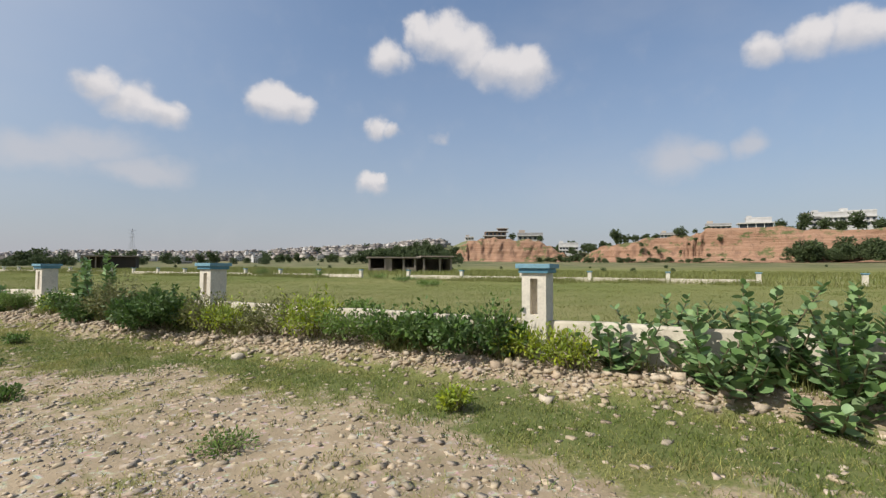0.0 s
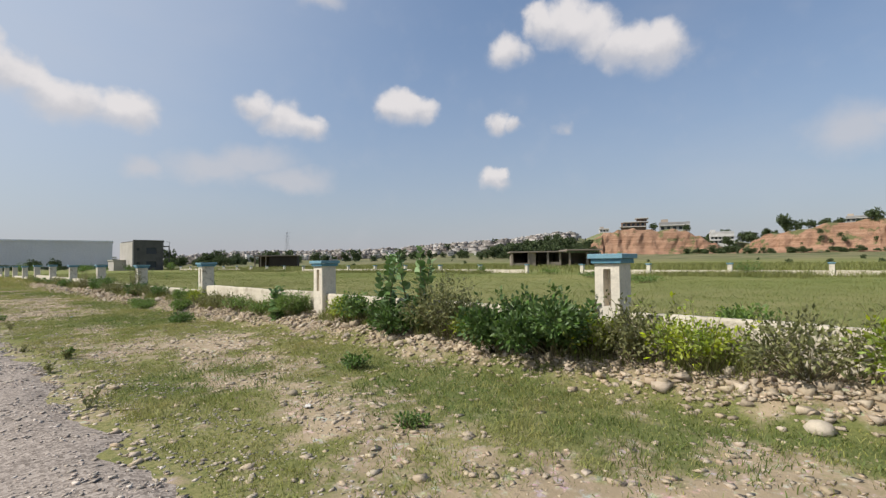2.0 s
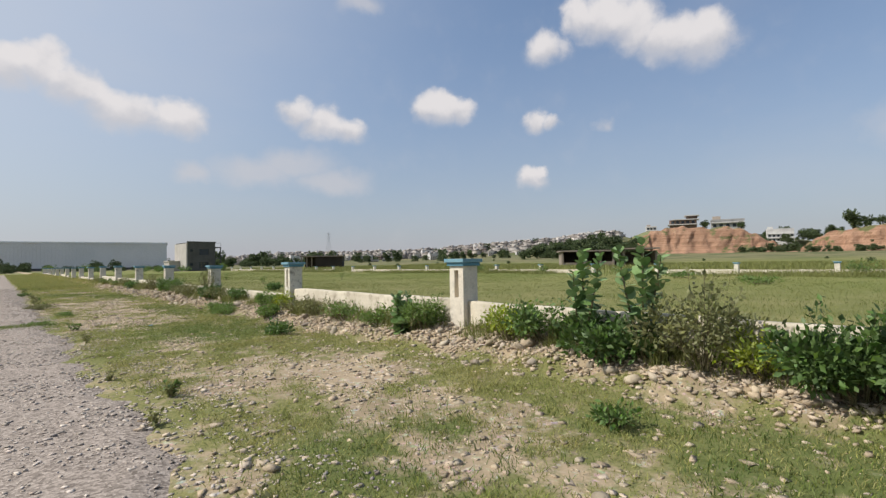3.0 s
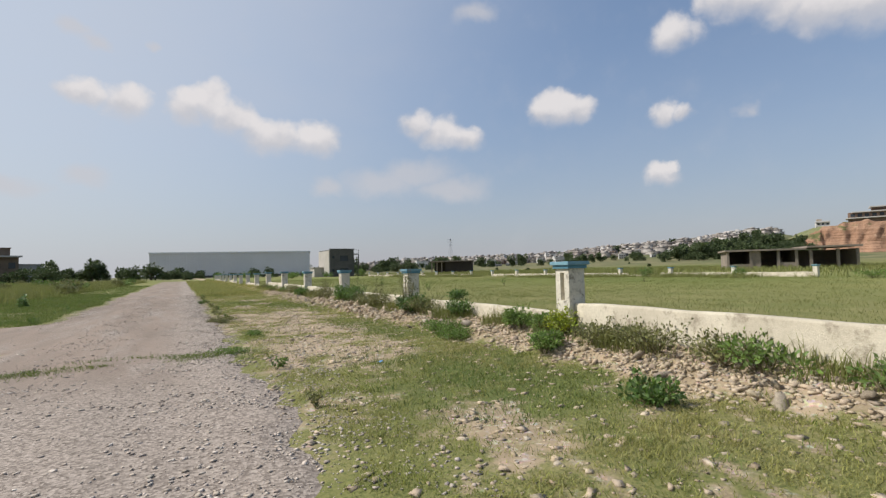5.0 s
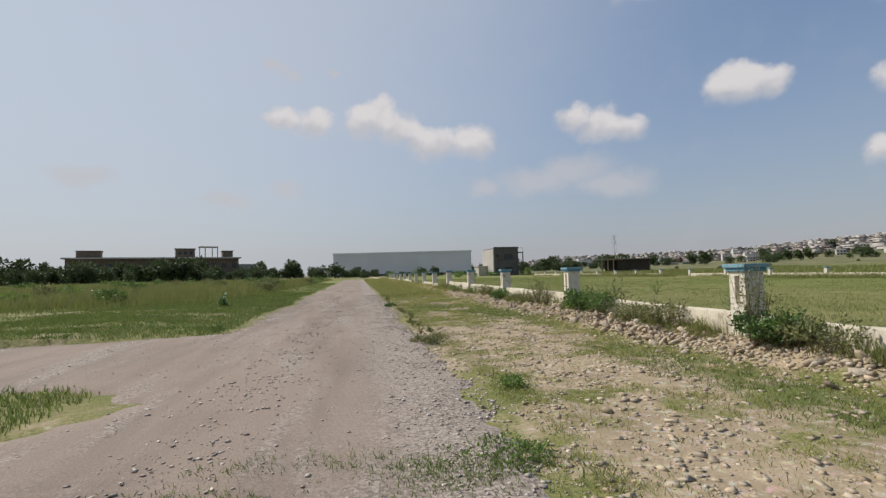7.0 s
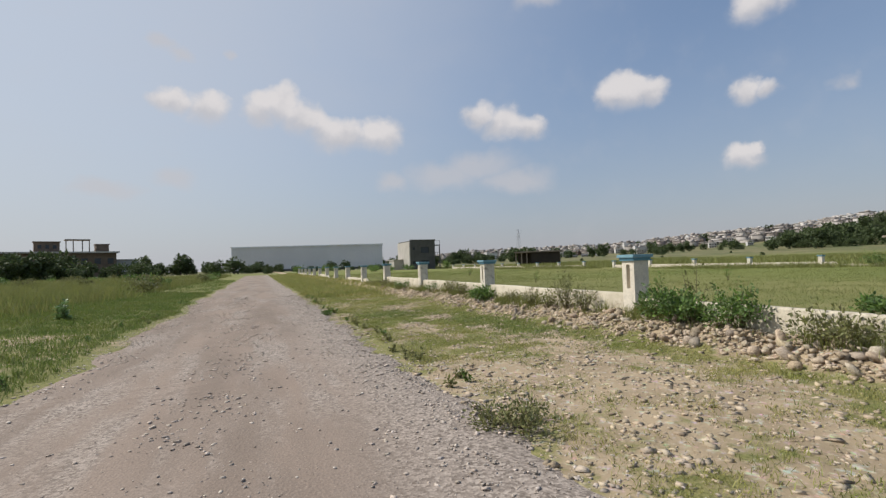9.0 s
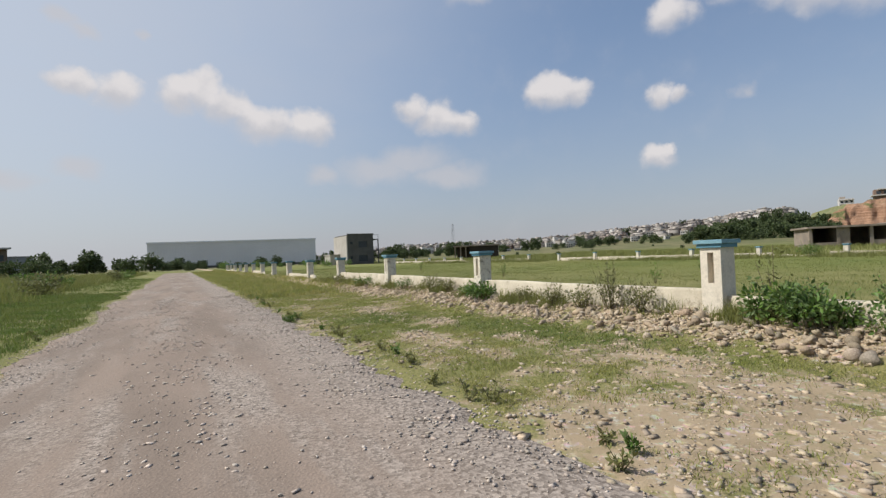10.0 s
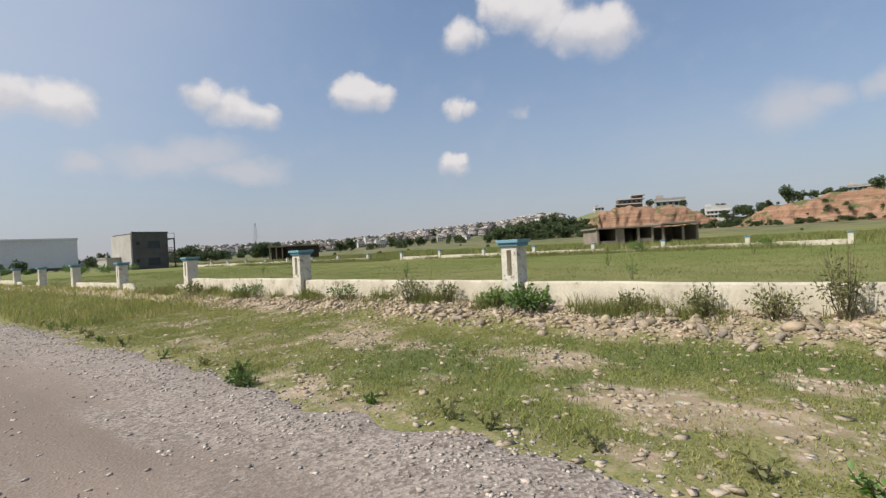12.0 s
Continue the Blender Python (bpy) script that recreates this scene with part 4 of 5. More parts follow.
def weed(x, y, h, seed, dry=False):
    """A thin upright roadside weed."""
    rng = np.random.RandomState(seed)
    root = thing("roadside_weed", pose(x, y, float(top_z(np.array(x), np.array(y))) - 0.01), "thin straggly weed at the edge of the gravel", "weed", "roadside weeds")
    bm, P, A = bmesh.new(), [], []
    for k in range(4):
        a = rng.uniform(0, 6.28)
        top = Vector((math.cos(a) * h * 0.5, math.sin(a) * h * 0.5, h * rng.uniform(0.6, 1)))
        tube(bm, (0, 0, 0), top, 0.004, 0.002, 4)
        for j in range(14):
            p = Vector((0, 0, 0)).lerp(top, rng.uniform(0.15, 1))
            P.append(np.array(p))
            A.append(rng.normal(0, 1, 3) + np.array([0, 0, 0.5]))
    part("stalk", bm, M_STEM, root)
    V, F = leaf_cloud(np.array(P), np.array(A), 0.035 * rng.uniform(0.6, 1.4, len(P)), rng, 1.3)
    hang("foliage", mesh_np("foliage", V, F, M_LEAF_BROWN if dry else M_LEAF), root)


def build_plants():
    # broad-leaved milkweed at the start of the walk
    for x, y, h, n, s in ((5.0, 2.75, 0.62, 5, 1), (4.95, 2.0, 0.85, 6, 2), (5.0, 1.45, 0.70, 6, 3), (4.85, 0.95, 0.95, 7, 4), (4.55, 1.15, 0.42, 5, 5), (5.05, 0.45, 0.85, 6, 6),
                          (4.75, 0.2, 0.75, 6, 7), (5.6, 1.6, 0.95, 5, 8), (5.6, 0.7, 0.95, 6, 9), (4.8, 1.75, 0.45, 5, 10), (5.65, 2.4, 0.75, 4, 18)):
        milkweed(x, y, h * 0.86, n + 3, 0.128, 300 + s, 0.6)
    milkweed(5.0, 12.05, 1.24, 3, 0.15, 320, 0.34)
    milkweed(5.0, 12.75, 1.14, 3, 0.15, 321, 0.30)
    milkweed(4.85, 15.75, 0.66, 4, 0.15, 322, 0.18)
    dark, yellow, fine, olive = "dark green leafy shrub against the wall", "bright yellow-green shrub against the wall", "round feathery green bush beside a pillar", "olive-brown straggly shrub against the wall"
    rows = ((4.95, 4.35, .45, .45, .062, 760, M_LEAF_DARK, dark), (5.0, 4.95, .42, .45, .062, 760, M_LEAF, dark), (5.0, 5.45, .40, .4, .06, 420, M_LEAF, dark),
            (5.0, 3.75, .34, .32, .045, 420, M_LEAF_YELLOW, yellow), (5.0, 3.25, .36, .3, .045, 420, M_LEAF_YELLOW, yellow), (5.0, 3.98, .5, .25, .07, 260, M_LEAF, dark),
            (5.0, 6.1, .36, .35, .05, 420, M_LEAF_FINE, dark), (5.0, 6.75, .52, .42, .05, 620, M_LEAF_YELLOW, yellow), (5.0, 7.5, .45, .5, .045, 640, M_LEAF_BROWN, olive),
            (5.0, 8.3, .50, .5, .045, 700, M_LEAF_YELLOW, yellow), (4.95, 8.85, .48, .4, .045, 600, M_LEAF_BROWN, olive),
            (4.85, 9.75, .66, .58, .06, 1900, M_LEAF_DARK, dark), (4.85, 10.35, .56, .5, .06, 1400, M_LEAF_DARK, dark), (5.0, 9.3, .45, .35, .045, 420, M_LEAF_YELLOW, yellow),
            (5.0, 11.0, .38, .3, .045, 360, M_LEAF_YELLOW, yellow), (5.0, 11.45, .72, .5, .05, 900, M_LEAF_BROWN, olive),
            (4.95, 12.35, .42, .45, .07, 620, M_LEAF_DARK, dark), (5.05, 13.2, .45, .42, .055, 640, M_LEAF, dark), (5.05, 13.75, .40, .36, .045, 560, M_LEAF_YELLOW, yellow),
            (4.95, 15.25, .42, .30, .035, 1300, M_LEAF_FINE, fine), (5.0, 16.6, .30, .35, .05, 260, M_LEAF_FINE, dark), (5.05, 17.6, .30, .4, .05, 260, M_LEAF_FINE, dark),
            (3.85, 17.9, .22, .22, .05, 260, M_LEAF, "small green bush on the grass verge"), (4.6, 20.15, .26, .24, .045, 420, M_LEAF_FINE, "small green bush among the stones"),
            (5.05, 21.35, .28, .26, .04, 700, M_LEAF_FINE, fine), (5.05, 20.75, .28, .24, .04, 420, M_LEAF_FINE, dark), (5.05, 20.3, .36, .2, .04, 420, M_LEAF_YELLOW, yellow),
            (5.05, 19.6, .30, .4, .04, 360, M_LEAF_BROWN, olive), (5.05, 18.8, .34, .45, .04, 420, M_LEAF_BROWN, olive), (5.05, 18.0, .30, .4, .04, 300, M_LEAF_BROWN, olive),
            (5.05, 23.2, .30, .26, .045, 360, M_LEAF, dark), (5.05, 24.6, .34, .45, .04, 380, M_LEAF_BROWN, olive), (5.0, 25.55, .95, .26, .035, 200, M_LEAF_BROWN, olive), (5.0, 25.35, .36, .34, .05, 620, M_LEAF_DARK, dark),
            (5.05, 25.05, .40, .30, .05, 400, M_LEAF, dark), (5.05, 27.5, .42, .5, .04, 560, M_LEAF_BROWN, olive), (5.05, 28.4, .38, .42, .045, 420, M_LEAF_BROWN, olive),
            (5.05, 29.6, .50, .35, .045, 520, M_LEAF, dark), (5.05, 30.7, .40, .38, .06, 520, M_LEAF, dark), (5.05, 30.3, .36, .35, .055, 420, M_LEAF, dark),
            (5.05, 32.6, .42, .22, .04, 260, M_LEAF_BROWN, olive), (5.05, 33.15, .62, .26, .04, 360, M_LEAF_BROWN, olive), (5.05, 33.75, .34, .26, .04, 300, M_LEAF_BROWN, olive),
            (5.05, 34.5, .36, .20, .04, 240, M_LEAF_BROWN, olive), (5.05, 35.3, .28, .2, .04, 200, M_LEAF_BROWN, olive), (5.0, 36.75, .34, .32, .075, 420, M_LEAF, dark),
            (5.05, 37.4, .28, .25, .05, 260, M_LEAF_FINE, dark), (5.05, 38.3, .32, .18, .04, 220, M_LEAF_BROWN, olive), (5.05, 39.2, .38, .30, .04, 360, M_LEAF_BROWN, olive),
            (5.05, 41.0, .30, .3, .04, 260, M_LEAF, dark), (5.05, 44.5, .34, .4, .05, 300, M_LEAF, dark), (5.05, 47.6, .34, .4, .05, 300, M_LEAF_BROWN, olive))
    for k, (x, y, h, r, leaf, n, mat, label) in enumerate(rows):
        shrub(x, y, h * (1.10 if y < 9 else 1.02), r, leaf, n if y < 31.5 else n * 0.6, mat, 400 + k, label, group="shrubs along the wall")
    shrub(4.55, 22.9, .22, .4, .035, 700, M_LEAF_FINE, 490, "low spreading green weeds among the stones", lobes=11)
    shrub(4.4, 22.2, .18, .35, .035, 520, M_LEAF_FINE, 491, "low spreading green weeds among the stones", lobes=10)
    shrub(3.7, 3.9, .20, .13, .04, 240, M_LEAF_YELLOW, 480, "small yellow-green seedling on the grass")
    shrub(2.0, 7.6, .13, .13, .04, 130, M_LEAF, 481, "low dark green weed on bare earth")
    shrub(1.15, 28.4, .17, .30, .03, 500, M_LEAF_BROWN, 482, "straggly grey-green weed at the road edge", lobes=10)
    shrub(2.6, 9.6, .10, .11, .03, 110, M_LEAF, 484, "low green weed on the verge")
    shrub(3.6, 11.6, .16, .16, .04, 180, M_LEAF, 485, "low green weed on the verge")
    shrub(1.5, 24.9, .12, .2, .03, 200, M_LEAF_FINE, 486, "low tuft of weeds at the gravel edge")
    shrub(1.0, 37.7, .13, .12, .035, 160, M_LEAF, 487, "low dark weed at the gravel edge")
    shrub(0.9, 23.2, .12, .35, .03, 420, M_LEAF_FINE, 488, "low green weeds across the gravel", lobes=10)
    shrub(2.2, 4.9, .10, .2, .025, 200, M_LEAF_FINE, 489, "low green weeds on bare earth", lobes=9)
    rng = np.random.RandomState(77)
    for k in range(34):
        y = rng.uniform(28.8, 46) if k < 26 else rng.uniform(12, 22)
        weed(1.25 + rng.uniform(-0.12, 0.22), y, rng.uniform(0.08, 0.20), 500 + k, k % 3 > 0)
    for k in range(14):
        y = rng.uniform(31, 60)
        weed(-3.1 + rng.uniform(-0.4, 0.1), y, rng.uniform(0.08, 0.2), 560 + k, k % 2 > 0)
    # saplings and bushes standing in the plot
    for k, (x, y, h, r) in enumerate(((37.6, 44.4, .9, .7), (37.4, 36.0, .8, .45), (37.2, 13.5, .9, .7), (36.0, 27.5, .5, .9), (30.0, 21.0, .4, .9), (24.0, 15.5, .4, .8), (9.0, 30.0, .35, .3), (8.4, 8.5, .4, .35))):
        shrub(x, y, h, r, .08, 300, M_LEAF_FINE if k % 2 else M_LEAF, 600 + k, "lone green shrub standing in tall grass")
    for k, (x, y, h) in enumerate(((18.5, 40.2, .8), (11.5, 37.2, .6), (12.4, 46.0, .6), (16.0, 62.0, .9), (26.3, 35.75, .8))):
        sapling(x, y, h, 620 + k, M_LEAF_FINE, "thin young sapling standing in tall grass")
    sapling(6.61, 31.56, 1.05, 615, M_LEAF_BROWN, "thin bare-stemmed sapling standing behind the wall")
    # clumps of scrub left of the road and past its end
    rng = np.random.RandomState(79)
    for k in range(56):
        x, y = -rng.uniform(6, 45), rng.uniform(36, 125)
        shrub(x, y, rng.uniform(.5, 1.1), rng.uniform(.5, 1.2), .16, 260, (M_LEAF, M_LEAF_FINE, M_LEAF_BROWN)[k % 3], 640 + k, "low scrub bush in rough grass", group="scrub bushes")
    for k in range(12):
        x, y = rng.uniform(6, 36), rng.uniform(105, 170)
        shrub(x, y, rng.uniform(.8, 1.8), rng.uniform(.8, 1.8), .22, 260, (M_LEAF, M_LEAF_FINE)[k % 2], 680 + k, "low scrub bush in rough grass", group="scrub bushes")
    milkweed(-5.4, 40.5, 0.55, 4, 0.16, 330, 0.3, "low milkweed with broad leaves in grass")


def make_tree(seed, h, r, label="dense dark green tree"):
    rng = np.random.RandomState(seed)
    root = thing("tree", pose(0, 0, 0), label, "tree", "far trees")
    bm = bmesh.new()
    tube(bm, (0, 0, -0.5), (0.1, 0.05, h * 0.4), 0.05 * h, 0.03 * h, 7)
    C = []
    for k in range(9):
        a = k * 2.4
        c = Vector((math.cos(a) * r * rng.uniform(0.2, 0.75), math.sin(a) * r * rng.uniform(0.2, 0.75), h * rng.uniform(0.22, 0.85)))
        tube(bm, (0.1, 0.05, h * 0.35), c, 0.018 * h, 0.006 * h, 5)
        C.append(c)
    part("trunk", bm, M_BARK, root)
    n = 760
    P, A = np.zeros((n, 3)), np.zeros((n, 3))
    for k in range(n):
        c = C[rng.randint(9)]
        v = rng.normal(0, 1, 3)
        v /= np.linalg.norm(v)
        P[k] = np.array(c) + v * np.array([r * 0.42, r * 0.42, h * 0.19]) * rng.uniform(0.4, 1.1)
        A[k] = v + rng.normal(0, 0.6, 3)
    V, F = leaf_cloud(P, A, h * 0.135 * rng.uniform(0.6, 1.3, n), rng, 1.2)
    hang("crown", mesh_np("crown", V, F, M_LEAF_TREE), root)
    return root


def polar(b, d, y0=15.0):
    a = radians(b)
    return math.sin(a) * d, y0 + math.cos(a) * d


def build_trees():
    kinds = [make_tree(700, 6.0, 3.2), make_tree(701, 8.0, 3.6), make_tree(702, 4.2, 3.0)]
    used = [False] * 3
    rng = np.random.RandomState(71)
    spots_ = []
    for b, d, s, k in ((-2.6, 175, .95, 0), (-1.6, 190, .7, 2), (-7.5, 205, .95, 1), (-4.2, 190, .8, 0), (-9.5, 180, .6, 2), (7.2, 170, .55, 0), (8.8, 175, .5, 0), (3.5, 200, .5, 2)):
        spots_.append((*polar(b, d), s, k))
    for k in range(90):
        spots_.append((*polar(rng.uniform(-40, -9), rng.uniform(125, 195)), rng.uniform(.4, .85), rng.randint(3)))
    for k in range(30):
        spots_.append((*polar(rng.uniform(-10, 2.0), rng.uniform(190, 240)), rng.uniform(.35, .65), rng.randint(3)))
    for k in range(34):
        spots_.append((*polar(rng.uniform(0.0, 19.0), rng.uniform(150, 215)), rng.uniform(.2, .42), 2))
    wood = []
    for n, b0, b1, d0, d1, s0, s1, ks in ((50, -12, 26, 300, 380, .7, 1.2, 3), (34, 18, 30, 230, 330, .5, .9, 3), (110, 22, 60, 240, 520, .5, .9, 3), (150, 55.5, 67, 255, 350, .5, 1.0, 3),
                                          (34, 76, 81.5, 305, 345, .3, .65, 3), (18, 30, 105, 110, 240, .15, .30, 0)):
        for k in range(n):
            x, y = polar(rng.uniform(b0, b1), rng.uniform(d0, d1))
            wood.append((x, y, float(height(x, y)), rng.uniform(s0, s1), rng.randint(3) if ks else 2))
    woods("far_woods", kinds, wood, "dark green trees and scrub scattered over the far land")
    for x, y, s, k in spots_:
        if x < 6 and x > -6 and y < 150:
            continue
        m = pose(x, y, float(height(x, y)), 0, 0, rng.uniform(0, 360)) @ Matrix.Diagonal((s, s, s * rng.uniform(.85, 1.15), 1))
        if not used[k]:
            used[k] = True
            kinds[k].matrix_basis = m
        else:
            o = copy_thing(kinds[k], Matrix.Identity(4))
            o.matrix_basis = m
    return kinds


def woods(name, kinds, rows, label):
    """Far trees too many to count, joined. Rows: x, y, z, size, kind."""
    VV, FF, n = [], [], 0
    rng = np.random.RandomState(73)
    for x, y, z, s, k in rows:
        for o in kinds[k].children:
            me = o.data
            V = np.empty(len(me.vertices) * 3, np.float32)
            me.vertices.foreach_get("co", V)
            V = V.reshape(-1, 3)
            if o.name.startswith("crown"):
                F = np.empty(len(me.polygons) * 3, np.int32)
                me.polygons.foreach_get("vertices", F)
                a = rng.uniform(0, 6.28)
                P = V @ np.array([[math.cos(a), math.sin(a), 0], [-math.sin(a), math.cos(a), 0], [0, 0, 1]]) * s + np.array([x, y, z - 0.12 * s])
                VV.append(P), FF.append(F.reshape(-1, 3) + n)
                n += len(P)
    stuff(name, np.concatenate(VV), np.concatenate(FF), M_LEAF_TREE, label, "trees")


def hill_tree(kind, x, y, z, s, turn=0):
    o = copy_thing(kind, Matrix.Identity(4))
    o.matrix_basis = pose(x, y, z, 0, 0, turn) @ Matrix.Diagonal((s, s, s, 1))


# ---- hills ----
def cliff(name, spine, base, seed, label, back=80.0, rough=1.0, green=False):
    """A bluff: talus foot, steep clay face with ledges and gullies, grassy top. spine rows: x, y, top height."""
    sp = np.array(spine, float)
    t = np.linspace(0, len(sp) - 1, 170)
    X, Y, T = (np.interp(t, np.arange(len(sp)), sp[:, k]) for k in range(3))
    nx, ny = -np.gradient(Y), np.gradient(X)
    ln = np.hypot(nx, ny)
    nx, ny = nx / ln, ny / ln
    flip = np.sign(nx * -X + ny * -Y)
    nx, ny = nx * flip, ny * flip
    prof = [(20, 0.0), (12, .05), (8, .14), (6, .22), (5, .34), (4.2, .46), (3.9, .50), (3.0, .62), (2.6, .72), (2.3, .76), (1.2, .86), (0.7, .95), (-0.6, 1.0), (-6, 1.02), (-25, 1.04), (-back, 1.0)]
    V = []
    for o, f in prof:
        s = np.arange(len(t)) * 0.9
        gully = 3.6 * wave(s, 0 * s + f * 3, seed, 19.0) + 1.9 * wave(s, 0 * s + f * 9, seed + 1, 6.0)
        k = math.sin(math.pi * min(max(f, 0), 1)) if f < 1 else 0.1
        off = o + rough * gully * (0.4 + k)
        ends = np.minimum(smooth01(t, 0, 0.45), 1 - smooth01(t, len(sp) - 1.35, len(sp) - 1))
        z = base + (T - base) * f * (0.15 + 0.85 * ends) + (1.1 * wave(s, 0 * s + f * 7, seed + 2, 14.0) * (0.3 if f in (0.0,) else 1))
        V.append(np.stack([X + nx * off, Y + ny * off, z], -1))
    V = np.stack(V)
    m, n = V.shape[:2]
    i = np.arange(m * n).reshape(m, n)
    F = np.stack([i[:-1, :-1], i[:-1, 1:], i[1:, 1:], i[1:, :-1]], -1).reshape(-1, 4)
    me = mesh_np(name, V.reshape(-1, 3), F, M_HILL if green else M_CLIFF)
    me.materials.append(M_HILL)
    idx = np.zeros(len(F), np.int32)
    idx[12 * (n - 1):] = 1
    me.polygons.foreach_set("material_index", idx)
    return tagged(new(name, me), label, "hill", kind="structure")


# ---- buildings ----
def unfinished_block():
    """The long one-storey concrete frame with open bays."""
    a, b = Vector((85.2, 64.8)), Vector((96.4, 50.4))
    length = (b - a).length
    ang = math.degrees(math.atan2(b.y - a.y, b.x - a.x))
    z = float(height(90, 58))
    root = thing("unfinished_building", pose(a.x, a.y, z, 0, 0, ang), "unfinished one-storey concrete frame with dark open bays", "building")
    L, D, H = length, 9.0, 3.4 - z
    part("roof_slab", boxes((-0.5, L * 0.62, -0.6, D, H - 0.28, H), (L * 0.62, L + 0.4, -1.2, D, H + 0.02, H + 0.30)), M_CONCRETE, root)
    for k, x in enumerate((0, 0.19, 0.41, 0.55, 0.66, 0.86, 1.0)):
        px = x * L
        part("column", boxes((px - 0.2, px + 0.2, -0.15, 0.25, -0.3, H - 0.27)), M_CONCRETE, root)
    part("wall", boxes((0.2, L, D - 0.25, D, -0.3, H - 0.28), (0, 0.2, 0.25, D, -0.3, H - 0.28), (L - 0.2, L, 0.25, D, -0.3, H - 0.28), (L * .19, L * .2, 0.3, D - .25, -.3, H - .28), (L * .55, L * .56, 0.3, D - .25, -.3, H - .28)), M_CONCRETE, root)
    for d in ((0.2, L * 0.18, 0.0, 0.2, -0.3, 0.8), (L * .42, L * .54, 0, .2, -.3, 1.0), (L * .20, L * .27, 0, .2, -.3, H - .3)):
        part("infill_wall", boxes(d), M_CONCRETE, root)


def grey_house():
    """Two-storey grey rendered house with a blank side coloured lighter for the sun on it."""
    z = -0.2
    root = thing("grey_house", pose(32.7, 132.6, z, 0, 0, 1), "two-storey grey cement house, unfinished, with dark windows", "house")
    W, D, H = 6.2, 9.5, 7.1
    cuts = [(2.6, 4.7, 4.2, 5.6), (0.6, 1.2, 4.9, 5.5), (0.6, 1.2, 1.6, 2.2), (2.6, 4.7, 1.0, 2.4)]
    part("body", boxes((0.006, W, 0.25, D, 0, H)), M_HOUSE_GREY, root)
    xs, zs = sorted({0.0, W, *(c for q in cuts for c in q[:2])}), sorted({0.0, H, *(c for q in cuts for c in q[2:])})
    dims = []
    for x0, x1 in zip(xs, xs[1:]):
        for z0, z1 in zip(zs, zs[1:]):
            if not any(c[0] <= x0 < c[1] and c[2] <= z0 < c[3] for c in cuts):
                dims.append((x0, x1, 0, 0.25, z0, z1))
    part("front_wall", boxes(*dims, weld=True), M_HOUSE_GREY, root)
    for c in cuts:
        part("window", boxes((c[0], c[1], 0.18, 0.245, c[2], c[3])), M_GLASS, root)
    # sunlight on this side is put into a paler base colour
    part("side_wall", boxes((-0.25, 0.0, -0.02, D, 0, H - 0.25)), M_HOUSE_PALE_SUNLIT, root, "blank cement side wall coloured paler as its sunlit face")
    part("parapet", boxes((-0.1, W + 0.1, -0.1, 0.1, H, H + 0.25)), M_HOUSE_GREY, root)
    bal = part("balcony", boxes((W, W + 1.5, 0.4, 3.5, 3.2, 3.4), (W, W + 1.5, 0.4, 3.5, 5.9, 6.1), (W + 1.3, W + 1.5, 0.4, 0.6, 0, 5.9)), M_HOUSE_GREY, root)
    for d in ((W, W + 1.5, 0.40, 0.46, 4.2, 4.27), (W, W + 1.48, .4, .46, 7.04, 7.1)):
        part("rail", boxes(d), M_DARK, bal)
    for d in ((W + .3, W + .36, .40, .46, 3.4, 4.2), (W + .8, W + .86, .40, .46, 3.4, 4.2), (W, W + .06, .4, .46, 6.1, 7.04), (W + 1.42, W + 1.48, .4, .46, 6.1, 7.04)):
        part("post", boxes(d), M_DARK, bal)
    part("annex", boxes((-2.6, -0.26, 5, D, 0, 2.6), (-2.8, -0.26, 4.8, D, 2.6, 2.8)), M_HOUSE_PALE_SUNLIT, root)


def dark_shed():
    z = float(height(68, 133))
    root = thing("open_shed", pose(63.7, 137.6, z, 0, 0, -36), "low dark open-sided brick shed with slab roof", "shed")
    H = 3.8 - z
    part("roof_slab", boxes((-0.3, 12.0, -0.6, 7, H - 0.3, H)), M_CONCRETE, root)
    part("wall", boxes((0, 11.6, 6.7, 7, -0.3, H - .3), (4.0, 11.6, 0, 0.25, -0.3, H - .3), (11.4, 11.6, .25, 6.7, -.3, H - .3)), M_SHED, root)
    for x in (0.1, 1.6, 3.0):
        part("column", boxes((x - .15, x + .15, 0, .3, -.3, H - .3)), M_CONCRETE, root)


def hangar():
    """The long windowless warehouse at the end of the road."""
    a, b = Vector(polar(-2.85, 262, 16.5)), Vector((58.1, 262.5))
    ang = math.degrees(math.atan2(b.y - a.y, b.x - a.x))
    L = (b - a).length
    root = thing("warehouse", pose(a.x, a.y, 0, 0, 0, ang), "long low windowless grey warehouse with sheet cladding", "warehouse")
    H = 12.6
    part("body", boxes((0, L, 0, 38, -0.5, H - 0.55)), M_SHEET, root)
    part("roof_edge", boxes((-0.3, L + 0.3, -0.4, 38.3, H - 0.55, H)), M_SHEET_ROOF, root)
    n = 60
    ribs = boxes(*((L * k / n - 0.05, L * k / n + 0.05, -0.12, 0, -0.5, H - 0.56) for k in range(1, n)))
    part("cladding", ribs, M_SHEET, root)
    part("base_wall", boxes((0, L, -0.25, -0.13, -0.5, 1.2)), M_HOUSE_GREY, root)


